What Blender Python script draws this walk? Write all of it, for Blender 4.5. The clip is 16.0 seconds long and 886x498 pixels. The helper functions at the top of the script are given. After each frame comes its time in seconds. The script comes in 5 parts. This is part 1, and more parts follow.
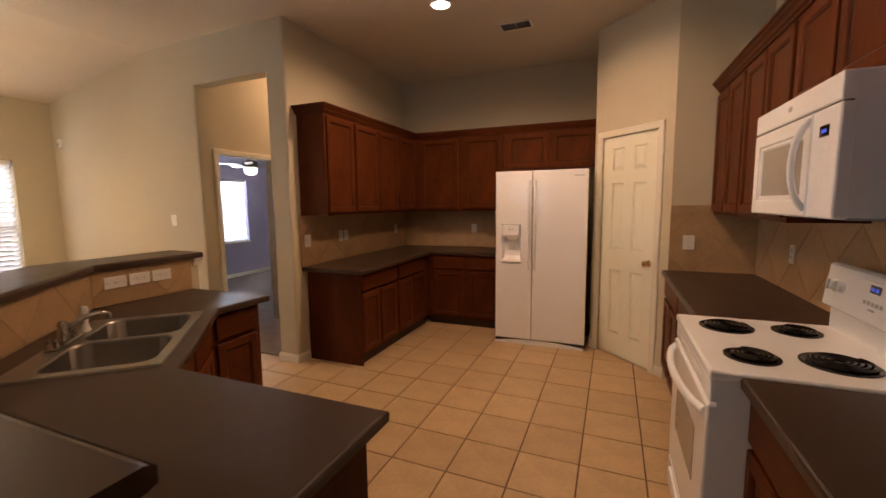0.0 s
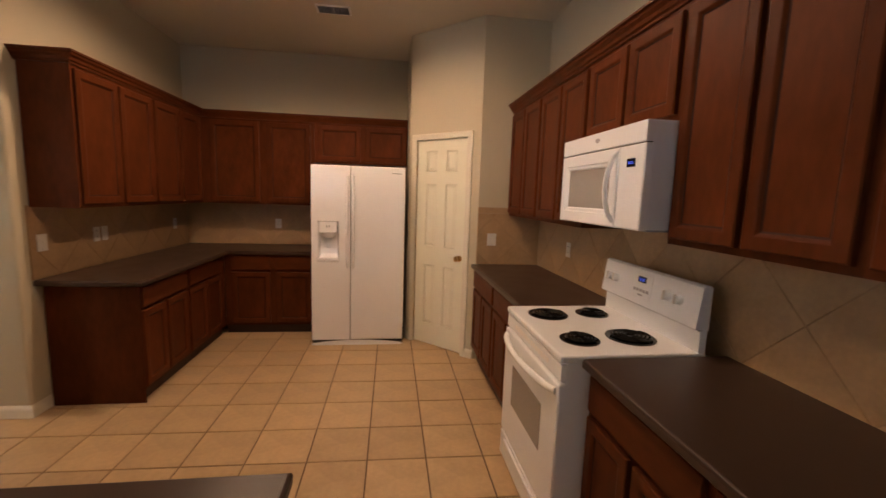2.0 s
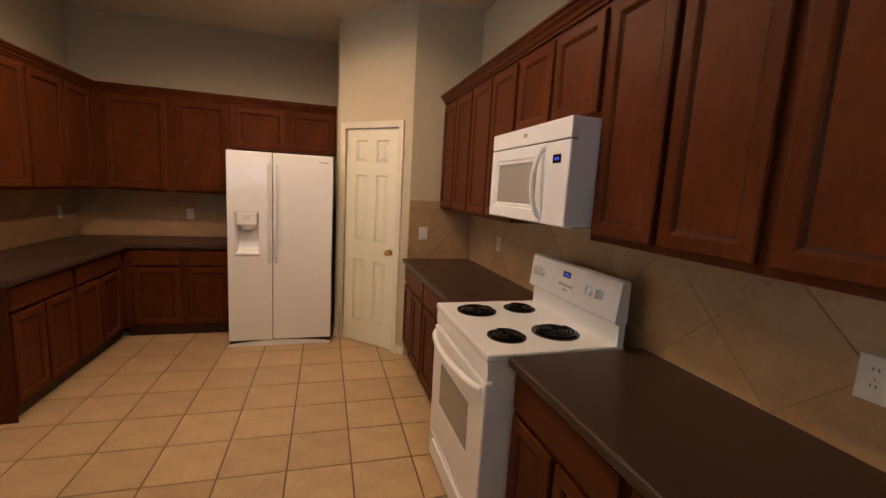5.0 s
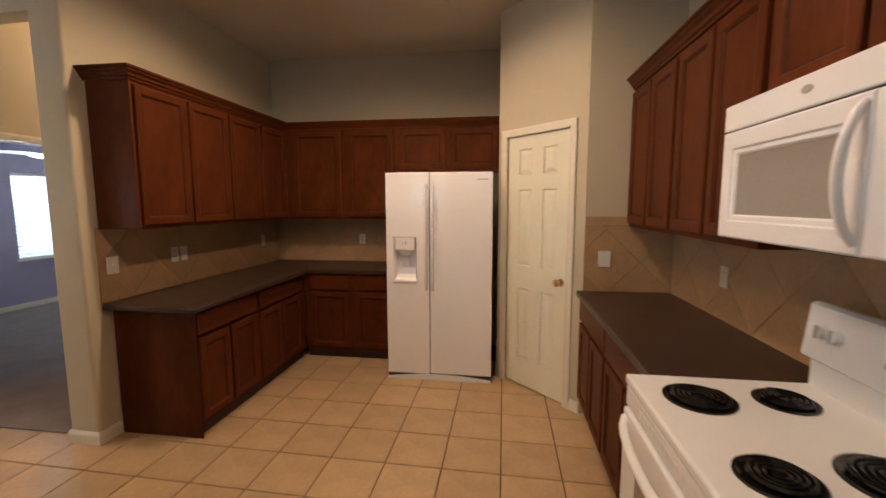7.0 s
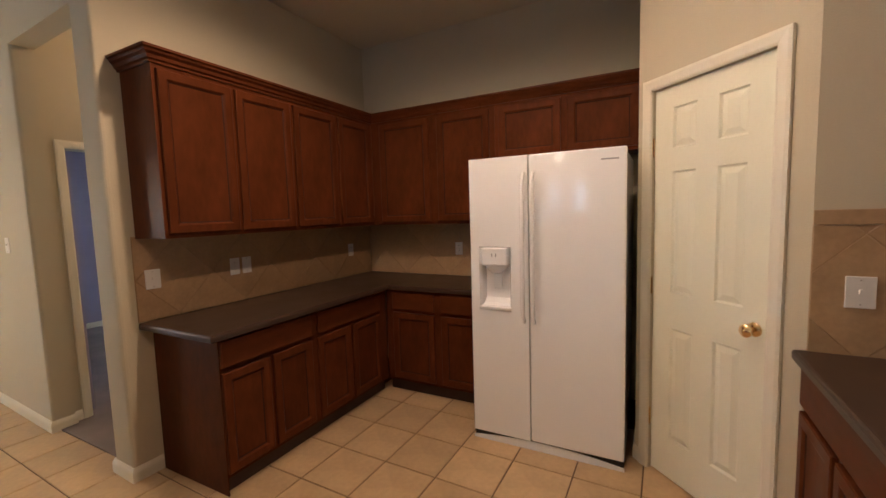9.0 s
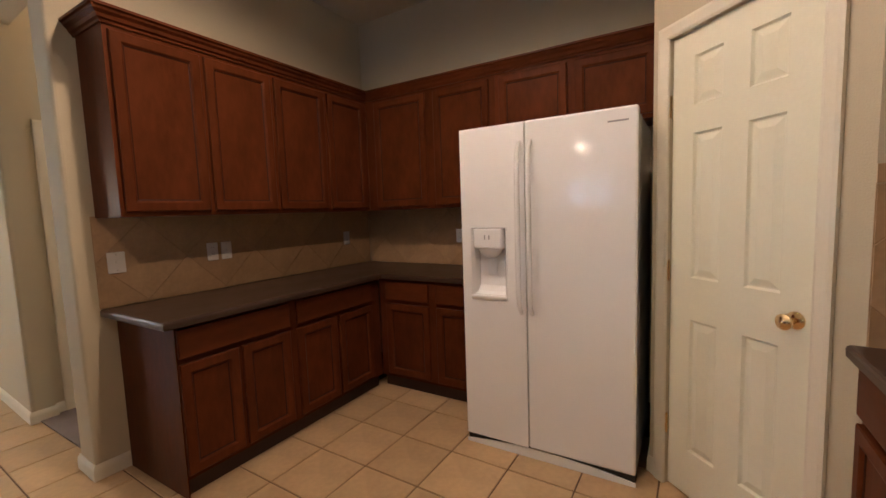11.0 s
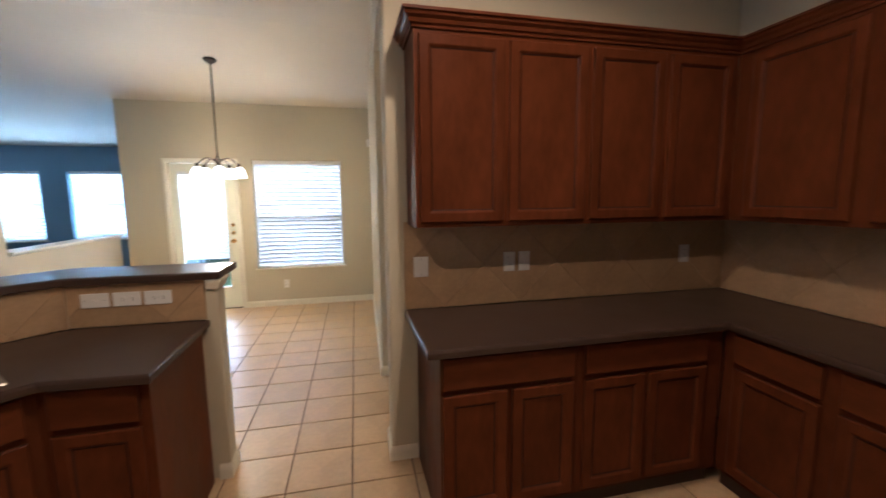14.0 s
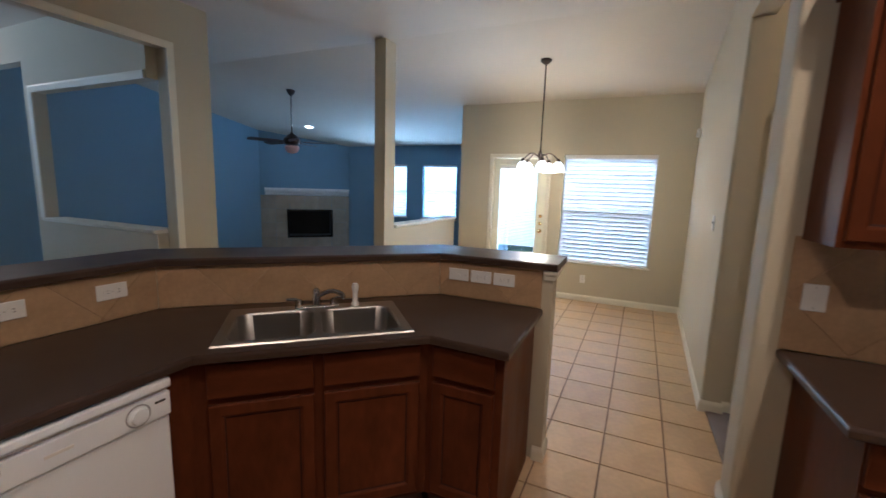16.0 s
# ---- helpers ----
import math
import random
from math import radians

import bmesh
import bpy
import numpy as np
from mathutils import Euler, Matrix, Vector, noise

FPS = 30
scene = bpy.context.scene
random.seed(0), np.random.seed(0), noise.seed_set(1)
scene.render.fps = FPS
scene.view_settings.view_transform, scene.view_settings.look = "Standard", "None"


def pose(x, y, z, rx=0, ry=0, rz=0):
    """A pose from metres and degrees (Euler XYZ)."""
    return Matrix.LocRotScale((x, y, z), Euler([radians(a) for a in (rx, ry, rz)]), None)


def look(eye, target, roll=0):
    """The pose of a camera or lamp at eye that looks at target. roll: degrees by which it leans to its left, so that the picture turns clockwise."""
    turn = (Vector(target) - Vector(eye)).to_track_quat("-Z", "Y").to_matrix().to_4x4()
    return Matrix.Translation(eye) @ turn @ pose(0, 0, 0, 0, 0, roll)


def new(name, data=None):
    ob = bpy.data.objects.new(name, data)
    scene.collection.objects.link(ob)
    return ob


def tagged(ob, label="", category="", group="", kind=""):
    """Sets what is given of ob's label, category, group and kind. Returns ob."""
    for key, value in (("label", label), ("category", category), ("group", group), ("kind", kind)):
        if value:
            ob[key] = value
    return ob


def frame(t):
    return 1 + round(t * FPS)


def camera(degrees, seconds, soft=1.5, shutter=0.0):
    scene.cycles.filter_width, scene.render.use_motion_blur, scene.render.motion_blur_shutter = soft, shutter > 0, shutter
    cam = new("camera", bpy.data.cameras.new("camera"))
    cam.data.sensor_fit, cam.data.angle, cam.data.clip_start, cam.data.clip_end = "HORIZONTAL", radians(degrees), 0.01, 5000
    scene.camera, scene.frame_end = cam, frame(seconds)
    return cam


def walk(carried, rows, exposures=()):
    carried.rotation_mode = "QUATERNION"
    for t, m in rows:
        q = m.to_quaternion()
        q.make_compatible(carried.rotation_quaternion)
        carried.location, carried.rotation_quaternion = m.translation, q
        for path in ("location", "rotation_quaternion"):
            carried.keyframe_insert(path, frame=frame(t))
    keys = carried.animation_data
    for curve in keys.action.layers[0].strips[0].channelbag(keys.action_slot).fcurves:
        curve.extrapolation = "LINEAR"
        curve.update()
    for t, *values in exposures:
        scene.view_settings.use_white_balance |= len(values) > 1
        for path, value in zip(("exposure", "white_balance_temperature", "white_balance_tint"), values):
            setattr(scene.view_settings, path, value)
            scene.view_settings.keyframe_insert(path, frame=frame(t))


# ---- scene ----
import collections

cam = camera(94.1, 16.0, shutter=0.4)
PATH = [
    (0, (0.188, 0.218, 1.513), (-0.559, 2.06, 1.288), -0.6),
    (0.5, (0.15, 0.294, 1.526), (-0.421, 2.199, 1.312), -1.0),
    (1, (0.056, 0.317, 1.547), (-0.231, 2.285, 1.336), 0.4),
    (1.5, (-0.08, 0.309, 1.565), (-0.076, 2.297, 1.341), 1.1),
    (2, (-0.177, 0.288, 1.564), (0.087, 2.254, 1.307), 1.9),
    (2.5, (-0.223, 0.266, 1.569), (0.296, 2.182, 1.323), 2.7),
    (3, (-0.242, 0.244, 1.571), (0.374, 2.13, 1.318), 3.0),
    (3.5, (-0.253, 0.229, 1.561), (0.357, 2.116, 1.299), 3.4),
    (6, (0.021, 0.605, 1.572), (0.457, 2.535, 1.276), 1.5),
    (6.5, (0.053, 0.769, 1.563), (0.122, 2.749, 1.285), 2.0),
    (7, (0.054, 1.008, 1.565), (-0.223, 2.976, 1.344), -0.1),
    (7.5, (0.056, 1.27, 1.585), (-0.353, 3.22, 1.41), 0.2),
    (8, (0.081, 1.558, 1.576), (-0.606, 3.427, 1.38), 1.0),
    (10.5, (0.196, 2.395, 1.381), (-0.81, 4.116, 1.213), -2.2),
    (11, (0.198, 2.395, 1.376), (-0.834, 4.098, 1.194), -2.0),
    (11.5, (0.212, 2.371, 1.377), (-0.877, 4.04, 1.212), -2.1),
    (12, (0.21, 2.399, 1.42), (-0.913, 4.046, 1.253), -2.5),
    (12.5, (0.123, 2.582, 1.476), (-1.196, 4.076, 1.304), -2.7),
    (13, (-0.032, 2.762, 1.503), (-1.607, 3.985, 1.35), -2.2),
    (13.5, (-0.141, 2.921, 1.534), (-1.952, 3.756, 1.385), -2.2),
    (14, (-0.232, 2.991, 1.556), (-2.164, 3.442, 1.3), -0.5),
    (14.5, (-0.281, 2.946, 1.562), (-2.262, 2.968, 1.29), -0.7),
    (15, (-0.29, 2.858, 1.56), (-2.245, 2.553, 1.263), 0.1),
    (15.5, (-0.285, 2.765, 1.561), (-2.166, 2.161, 1.25), 1.4),
    (16, (-0.328, 2.656, 1.572), (-2.133, 1.847, 1.271), 1.8),
]
EXPOSURES = [(0.0, -0.57, 6300, 21), (1.5, -0.50, 6060, 18), (3.5, -0.57, 5730, 15), (6.5, -0.40, 5590, 11), (8.0, -0.40, 5340, 11), (11.0, -0.46, 5090, 10), (12.5, -0.48, 4820, 10), (13.5, -0.45, 4730, 9), (14.0, -0.38, 4630, 8), (14.5, -0.34, 4580, 8), (16.0, -0.67, 4390, 7)]
walk(cam, [(t, look(eye, target, roll)) for t, eye, target, roll in PATH], EXPOSURES)

# ---- world, large lights, exposure ----
world = bpy.data.worlds.new("world")
scene.world = world
world.use_nodes = True
wn = world.node_tree.nodes
sky = wn.new("ShaderNodeTexSky")
sky.sky_type, sky.sun_disc = "NISHITA", False
sky.sun_elevation, sky.sun_rotation = radians(48), radians(200)
world.node_tree.links.new(sky.outputs["Color"], wn["Background"].inputs["Color"])
wn["Background"].inputs["Strength"].default_value = 0.12

WARM, DAY = (1.0, 0.62, 0.34), (0.80, 0.90, 1.0)


def area_lamp(name, m, w, h, watts, colour):
    d = bpy.data.lights.new(name, "AREA")
    d.shape, d.size, d.size_y, d.energy, d.color = "RECTANGLE", w, h, watts, colour
    ob = new(name, d)
    ob.matrix_world = m
    return ob


def lamp(name, place, watts, colour, radius, spot=0, aim=None):
    d = bpy.data.lights.new(name, "SPOT" if spot else "POINT")
    d.energy, d.color, d.shadow_soft_size = watts, colour, radius
    if spot:
        d.spot_size, d.spot_blend = radians(spot), 0.5
    ob = new(name, d)
    ob.location = place
    return ob


# lamps: daylight at the window openings, the house's lamps, and two added fills
area_lamp("daylight_breakfast", pose(-7.55, 2.34, 2.85, 0, -36, 0), 1.6, 2.0, 800, (1.0, 0.97, 0.92))
area_lamp("daylight_door", pose(-6.95, 1.1, 1.2, 0, -90, 0), 1.8, 0.75, 120, (0.93, 0.97, 1.0))
area_lamp("daylight_living", pose(-9.15, -1.7, 1.45, 0, -90, 0), 2.0, 2.8, 1100, (0.70, 0.87, 1.0))
area_lamp("daylight_bedroom", pose(-7.45, 6.5, 1.38, 0, -90, 0), 1.5, 0.95, 1900, DAY)
area_lamp("daylight_entry", pose(-2.9, -8.9, 1.9, 90, 0, 0), 2.0, 1.3, 280, DAY)
# added fill: unseen window light that brightens the hall half wall
area_lamp("daylight_added", pose(1.42, -5.6, 1.5, 0, 90, 0), 1.5, 1.7, 420, DAY)
lamp("can_lamp", (-1.19, 3.50, 3.12), 145, WARM, 0.035, 168)
# added fill, not a known fitting: lifts the pantry and north walls
lamp("can_lamp", (-0.25, 3.57, 3.12), 48, WARM, 0.035, 168)
lamp("can_lamp", (-0.25, 2.10, 3.12), 110, WARM, 0.035, 166)
lamp("entry_lamp", (-2.40, -5.0, 2.96), 34, WARM, 0.08)
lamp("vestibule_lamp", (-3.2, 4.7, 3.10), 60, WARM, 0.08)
lamp("chandelier_lamp", (-5.25, 1.65, 1.70), 82, (1.0, 0.66, 0.33), 0.10)


# ---- materials ----
def mat(name, colour, rough=0.5, metal=0.0, vary=0.12, scale=6.0, fine=80.0, bump=0.02, coat=0.0, stretch=(1, 1, 1), each=0.0, spec=0.5, wear=0.08):
    """Colour with broad and fine variation, roughness wear and fine relief; each: how far pieces differ from one another."""
    m = bpy.data.materials.new(name)
    m.use_nodes = True
    n, l = m.node_tree.nodes, m.node_tree.links
    b = n["Principled BSDF"]
    b.inputs["Metallic"].default_value = metal
    b.inputs["Coat Weight"].default_value = coat
    b.inputs["Coat Roughness"].default_value = 0.15
    b.inputs["Specular IOR Level"].default_value = spec
    tc = n.new("ShaderNodeTexCoord")
    mp = n.new("ShaderNodeMapping")
    mp.inputs["Scale"].default_value = stretch
    l.new(tc.outputs["Object"], mp.inputs["Vector"])
    big, small = n.new("ShaderNodeTexNoise"), n.new("ShaderNodeTexNoise")
    for t, s in ((big, scale), (small, fine)):
        t.inputs["Scale"].default_value = s
        t.inputs["Detail"].default_value = 4
        l.new(mp.outputs["Vector"], t.inputs["Vector"])
    mix = n.new("ShaderNodeMix")
    mix.data_type = "FLOAT"
    mix.inputs[0].default_value = 0.35
    l.new(big.outputs["Fac"], mix.inputs[2])
    l.new(small.outputs["Fac"], mix.inputs[3])
    val = n.new("ShaderNodeMapRange")
    val.inputs[1].default_value, val.inputs[2].default_value = 0.3, 0.7
    val.inputs[3].default_value, val.inputs[4].default_value = 1 - vary, 1 + vary
    l.new(mix.outputs[0], val.inputs[0])
    hsv = n.new("ShaderNodeHueSaturation")
    hsv.inputs["Color"].default_value = (*colour, 1)
    if each:
        oi = n.new("ShaderNodeObjectInfo")
        er = n.new("ShaderNodeMapRange")
        er.inputs[3].default_value, er.inputs[4].default_value = 1 - each, 1 + each
        l.new(oi.outputs["Random"], er.inputs[0])
        mu = n.new("ShaderNodeMath")
        mu.operation = "MULTIPLY"
        l.new(val.outputs[0], mu.inputs[0])
        l.new(er.outputs[0], mu.inputs[1])
        l.new(mu.outputs[0], hsv.inputs["Value"])
    else:
        l.new(val.outputs[0], hsv.inputs["Value"])
    l.new(hsv.outputs["Color"], b.inputs["Base Color"])
    rr = n.new("ShaderNodeMapRange")
    rr.inputs[1].default_value, rr.inputs[2].default_value = 0.3, 0.7
    rr.inputs[3].default_value, rr.inputs[4].default_value = max(rough - wear, 0.02), min(rough + wear, 1)
    l.new(big.outputs["Fac"], rr.inputs[0])
    l.new(rr.outputs[0], b.inputs["Roughness"])
    if bump:
        bp = n.new("ShaderNodeBump")
        bp.inputs["Strength"].default_value = 0.35
        bp.inputs["Distance"].default_value = bump
        l.new(small.outputs["Fac"], bp.inputs["Height"])
        l.new(bp.outputs["Normal"], b.inputs["Normal"])
    return m


def glow(name, colour, strength):
    m = bpy.data.materials.new(name)
    m.use_nodes = True
    b = m.node_tree.nodes["Principled BSDF"]
    b.inputs["Base Color"].default_value = (*colour, 1)
    b.inputs["Emission Color"].default_value = (*colour, 1)
    b.inputs["Emission Strength"].default_value = strength
    return m


def clear_glass(name, tint=(0.95, 0.97, 0.97), rough=0.0):
    m = bpy.data.materials.new(name)
    m.use_nodes = True
    n, l = m.node_tree.nodes, m.node_tree.links
    n.remove(n["Principled BSDF"])
    tr, gl, mx, fr = (n.new("ShaderNode" + k) for k in ("BsdfTransparent", "BsdfGlossy", "MixShader", "Fresnel"))
    tr.inputs["Color"].default_value = (*tint, 1)
    gl.inputs["Roughness"].default_value = rough
    l.new(fr.outputs[0], mx.inputs[0])
    l.new(tr.outputs[0], mx.inputs[1])
    l.new(gl.outputs[0], mx.inputs[2])
    l.new(mx.outputs[0], n["Material Output"].inputs["Surface"])
    return m


def translucent(name, colour, share=0.5):
    m = bpy.data.materials.new(name)
    m.use_nodes = True
    n, l = m.node_tree.nodes, m.node_tree.links
    b = n["Principled BSDF"]
    b.inputs["Base Color"].default_value = (*colour, 1)
    b.inputs["Roughness"].default_value = 0.55
    t, mx = n.new("ShaderNodeBsdfTranslucent"), n.new("ShaderNodeMixShader")
    t.inputs["Color"].default_value = (*colour, 1)
    mx.inputs[0].default_value = share
    l.new(b.outputs[0], mx.inputs[1])
    l.new(t.outputs[0], mx.inputs[2])
    l.new(mx.outputs[0], n["Material Output"].inputs["Surface"])
    return m


M_WALL = mat("beige_wall_paint", (0.505, 0.454, 0.325), 0.85, vary=0.03, scale=1.5, fine=160, bump=0.004, wear=0.04)
M_CEIL = mat("ceiling_paint", (0.59, 0.53, 0.42), 0.9, vary=0.03, scale=2, fine=110, bump=0.006, wear=0.03)
M_BLUE = mat("blue_wall_paint", (0.20, 0.29, 0.375), 0.85, vary=0.04, scale=1.5, fine=160, bump=0.004, wear=0.04)
M_LILAC = mat("lilac_wall_paint", (0.30, 0.27, 0.38), 0.85, vary=0.03, scale=1.5, fine=160, bump=0.004, wear=0.04)
M_TRIM = mat("cream_trim_paint", (0.715, 0.68, 0.555), 0.4, vary=0.03, scale=5, bump=0.002)
M_DOOR = mat("cream_door_paint", (0.76, 0.75, 0.60), 0.38, vary=0.03, scale=4, fine=60, bump=0.002)
M_WHITE = mat("white_enamel", (0.82, 0.855, 0.89), 0.18, vary=0.02, scale=3, bump=0.0, wear=0.05)
M_FRIDGE = mat("white_pebbled_enamel", (0.87, 0.885, 0.905), 0.07, vary=0.02, scale=3, fine=420, bump=0.0, wear=0.02)
M_PLASTIC = mat("white_plastic", (0.72, 0.70, 0.66), 0.4, vary=0.03, bump=0.0)
M_GREYPL = mat("grey_plastic", (0.33, 0.34, 0.37), 0.45, vary=0.05, bump=0.0)
M_WOOD = mat("cherry_stained_maple", (0.085, 0.0238, 0.0072), 0.37, vary=0.34, scale=2.6, fine=16, bump=0.0006, coat=0.0, spec=0.05, stretch=(2.2, 2.2, 0.8), each=0.10)
M_WOODH = mat("cherry_stained_maple_rail", (0.085, 0.0238, 0.0072), 0.37, vary=0.34, scale=2.6, fine=16, bump=0.0006, coat=0.0, spec=0.05, stretch=(0.8, 2.2, 2.2), each=0.08)
# darker colour on the sloped border of each door panel
M_PANELEDGE = mat("dark_panel_edge", (0.034, 0.010, 0.005), 0.6, vary=0.2, bump=0.0, spec=0.15)
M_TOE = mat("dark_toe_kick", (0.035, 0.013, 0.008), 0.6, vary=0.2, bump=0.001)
M_COUNTER = mat("brown_laminate", (0.050, 0.031, 0.022), 0.36, vary=0.16, scale=5, fine=350, bump=0.0, wear=0.03, spec=0.24)
M_TILE = mat("beige_floor_tile", (0.505, 0.355, 0.19), 0.38, vary=0.18, scale=5, fine=30, bump=0.0008, each=0.08, wear=0.10)
M_WTILE = mat("tan_wall_tile", (0.38, 0.25, 0.128), 0.42, vary=0.20, scale=7, fine=45, bump=0.003, each=0.09, wear=0.10)
M_GROUT = mat("brown_grout", (0.15, 0.093, 0.054), 0.9, vary=0.2, scale=12, bump=0.003)
M_WGROUT = mat("tan_grout", (0.325, 0.212, 0.112), 0.9, vary=0.15, scale=12, bump=0.003)
M_CARPET = mat("mauve_carpet", (0.19, 0.155, 0.145), 0.95, vary=0.25, scale=4, fine=220, bump=0.012)
M_STEEL = mat("brushed_steel", (0.37, 0.35, 0.32), 0.35, 1.0, vary=0.02, scale=3, fine=120, bump=0.0, stretch=(1, 6, 1), wear=0.01)
M_CHROME = mat("chrome", (0.48, 0.475, 0.47), 0.09, 1.0, vary=0.03, bump=0.0, wear=0.04)
M_BRASS = mat("polished_brass", (0.80, 0.60, 0.30), 0.16, 1.0, vary=0.06, bump=0.0, wear=0.06)
M_BLACK = mat("black_enamel", (0.012, 0.012, 0.013), 0.07, vary=0.2, bump=0.0, spec=0.5)
M_COIL = mat("dark_coil", (0.006, 0.006, 0.006), 0.16, 0.0, vary=0.2, bump=0.0, spec=0.5)
M_BRONZE = mat("dark_bronze", (0.045, 0.03, 0.022), 0.4, 0.7, vary=0.15, bump=0.0)
M_FIRETILE = mat("grey_tan_hearth_tile", (0.33, 0.29, 0.225), 0.5, vary=0.15, scale=6, bump=0.002, each=0.06)
M_MANTEL = mat("white_mantel_paint", (0.84, 0.83, 0.80), 0.4, vary=0.03, scale=5, bump=0.002)
M_SOOT = mat("black_firebox", (0.012, 0.011, 0.010), 0.85, vary=0.3, bump=0.004)
M_MWGLASS = mat("grey_oven_window", (0.30, 0.285, 0.265), 0.12, vary=0.05, scale=120, fine=400, bump=0.0)
M_DARKSLOT = mat("dark_slot", (0.02, 0.018, 0.017), 0.7, vary=0.2, bump=0.0)
M_LCD = glow("blue_display", (0.08, 0.16, 1.0), 1.2)
M_LCDBACK = mat("black_display_glass", (0.008, 0.009, 0.02), 0.12, vary=0.1, bump=0.0)
M_LENS = glow("lit_lamp_lens", (1.0, 0.80, 0.55), 30)
M_GLOBE = glow("lit_frosted_glass", (1.0, 0.88, 0.72), 7)
M_DOME = glow("lit_dome_glass", (1.0, 0.84, 0.62), 14)
M_PANE = clear_glass("window_glass")
M_SLAT = translucent("white_blind_slat", (0.84, 0.85, 0.86), 0.48)
M_FANWOOD = mat("dark_fan_blade", (0.040, 0.018, 0.011), 0.4, vary=0.25, scale=3, fine=30, stretch=(1, 8, 1), bump=0.001)
M_FANRED = mat("red_fan_blade", (0.16, 0.045, 0.022), 0.4, vary=0.25, scale=3, fine=30, stretch=(1, 8, 1), bump=0.001)


# ---- mesh helpers ----
def box(bm, x0, x1, y0, y1, z0, z1):
    m = Matrix.Translation(((x0 + x1) / 2, (y0 + y1) / 2, (z0 + z1) / 2)) @ Matrix.Diagonal((abs(x1 - x0), abs(y1 - y0), abs(z1 - z0), 1))
    return bmesh.ops.create_cube(bm, size=1, matrix=m)["verts"]


def rbox(bm, x0, x1, y0, y1, z0, z1, r=0.004, seg=2):
    """A box with rounded edges."""
    v = box(bm, x0, x1, y0, y1, z0, z1)
    e = list({e for a in v for e in a.link_edges})
    bmesh.ops.bevel(bm, geom=e, offset=r, segments=seg, affect="EDGES", profile=0.5)


def cyl(bm, m, r1, r2, h, seg=20):
    """A capped cone or cylinder that stands on m's origin along its z."""
    bmesh.ops.create_cone(bm, cap_ends=True, segments=seg, radius1=r1, radius2=r2, depth=h, matrix=m @ Matrix.Translation((0, 0, h / 2)))


def lathe(bm, m, profile, seg=24):
    """A turned shape from (radius, height) pairs round m's z axis."""
    rings = []
    for r, h in profile:
        rings.append([bm.verts.new(m @ Vector((r * math.cos(2 * math.pi * k / seg), r * math.sin(2 * math.pi * k / seg), h))) for k in range(seg)])
    for a, b in zip(rings, rings[1:]):
        for k in range(seg):
            bm.faces.new((a[k], a[(k + 1) % seg], b[(k + 1) % seg], b[k]))
    for ring, flip in ((rings[0], True), (rings[-1], False)):
        if (ring[0].co - ring[seg // 2].co).length > 1e-4:
            bm.faces.new(ring[::-1] if flip else ring)


def tube(bm, points, r, seg=12, close=False):
    """A round bar along points."""
    pts = [Vector(p) for p in points]
    rings = []
    for k, p in enumerate(pts):
        a = pts[k - 1] if (k or close) else p
        b = pts[(k + 1) % len(pts)] if (k + 1 < len(pts) or close) else p
        q = (b - a).to_track_quat("Z", "Y").to_matrix()
        rr = r[k] if isinstance(r, (list, tuple)) else r
        rings.append([bm.verts.new(p + q @ Vector((rr * math.cos(2 * math.pi * j / seg), rr * math.sin(2 * math.pi * j / seg), 0))) for j in range(seg)])
    n = len(rings)
    for k in range(n if close else n - 1):
        a, b = rings[k], rings[(k + 1) % n]
        best = min(range(seg), key=lambda s: (a[0].co - b[s].co).length)
        for j in range(seg):
            bm.faces.new((a[j], a[(j + 1) % seg], b[(j + 1 + best) % seg], b[(j + best) % seg]))
    if not close:
        bm.faces.new(rings[0][::-1])
        bm.faces.new(rings[-1])


def prism(bm, pts, z0, z1):
    """A flat polygon (x, y) raised from z0 to z1."""
    lo = [bm.verts.new((x, y, z0)) for x, y in pts]
    hi = [bm.verts.new((x, y, z1)) for x, y in pts]
    n = len(pts)
    for k in range(n):
        bm.faces.new((lo[k], lo[(k + 1) % n], hi[(k + 1) % n], hi[k]))
    bm.faces.new(lo[::-1])
    bm.faces.new(hi)


def sweep(bm, path, profile, z=0.0, close=False):
    """A moulding: profile (out, up) carried along a level path of (x, y); out is to the right of the way walked."""
    pts = [Vector((x, y)) for x, y in path]
    n = len(pts)
    rings = []
    for k, p in enumerate(pts):
        d0 = (p - pts[k - 1]).normalized() if (k or close) else (pts[1] - p).normalized()
        d1 = (pts[(k + 1) % n] - p).normalized() if (k + 1 < n or close) else d0
        n0, n1 = Vector((d0.y, -d0.x)), Vector((d1.y, -d1.x))
        out = (n0 + n1) / max(1 + n0.dot(n1), 0.2)
        rings.append([bm.verts.new((p.x + out.x * o, p.y + out.y * o, z + u)) for o, u in profile])
    q = len(profile)
    for k in range(n if close else n - 1):
        a, b = rings[k], rings[(k + 1) % n]
        for j in range(q):
            bm.faces.new((a[j], a[(j + 1) % q], b[(j + 1) % q], b[j]))
    if not close:
        bm.faces.new(rings[0])
        bm.faces.new(rings[-1][::-1])


def flat_borders(me):
    """Keeps large flat faces flat where a rounded edge runs into them."""
    sides = collections.defaultdict(list)
    for f in me.polygons:
        for k in f.edge_keys:
            sides[k].append(f)
    for e in me.edges:
        fs = sides[e.key]
        if len(fs) == 2 and max(f.area for f in fs) > 0.006 and fs[0].normal.dot(fs[1].normal) < 0.9999:
            e.use_edge_sharp = True


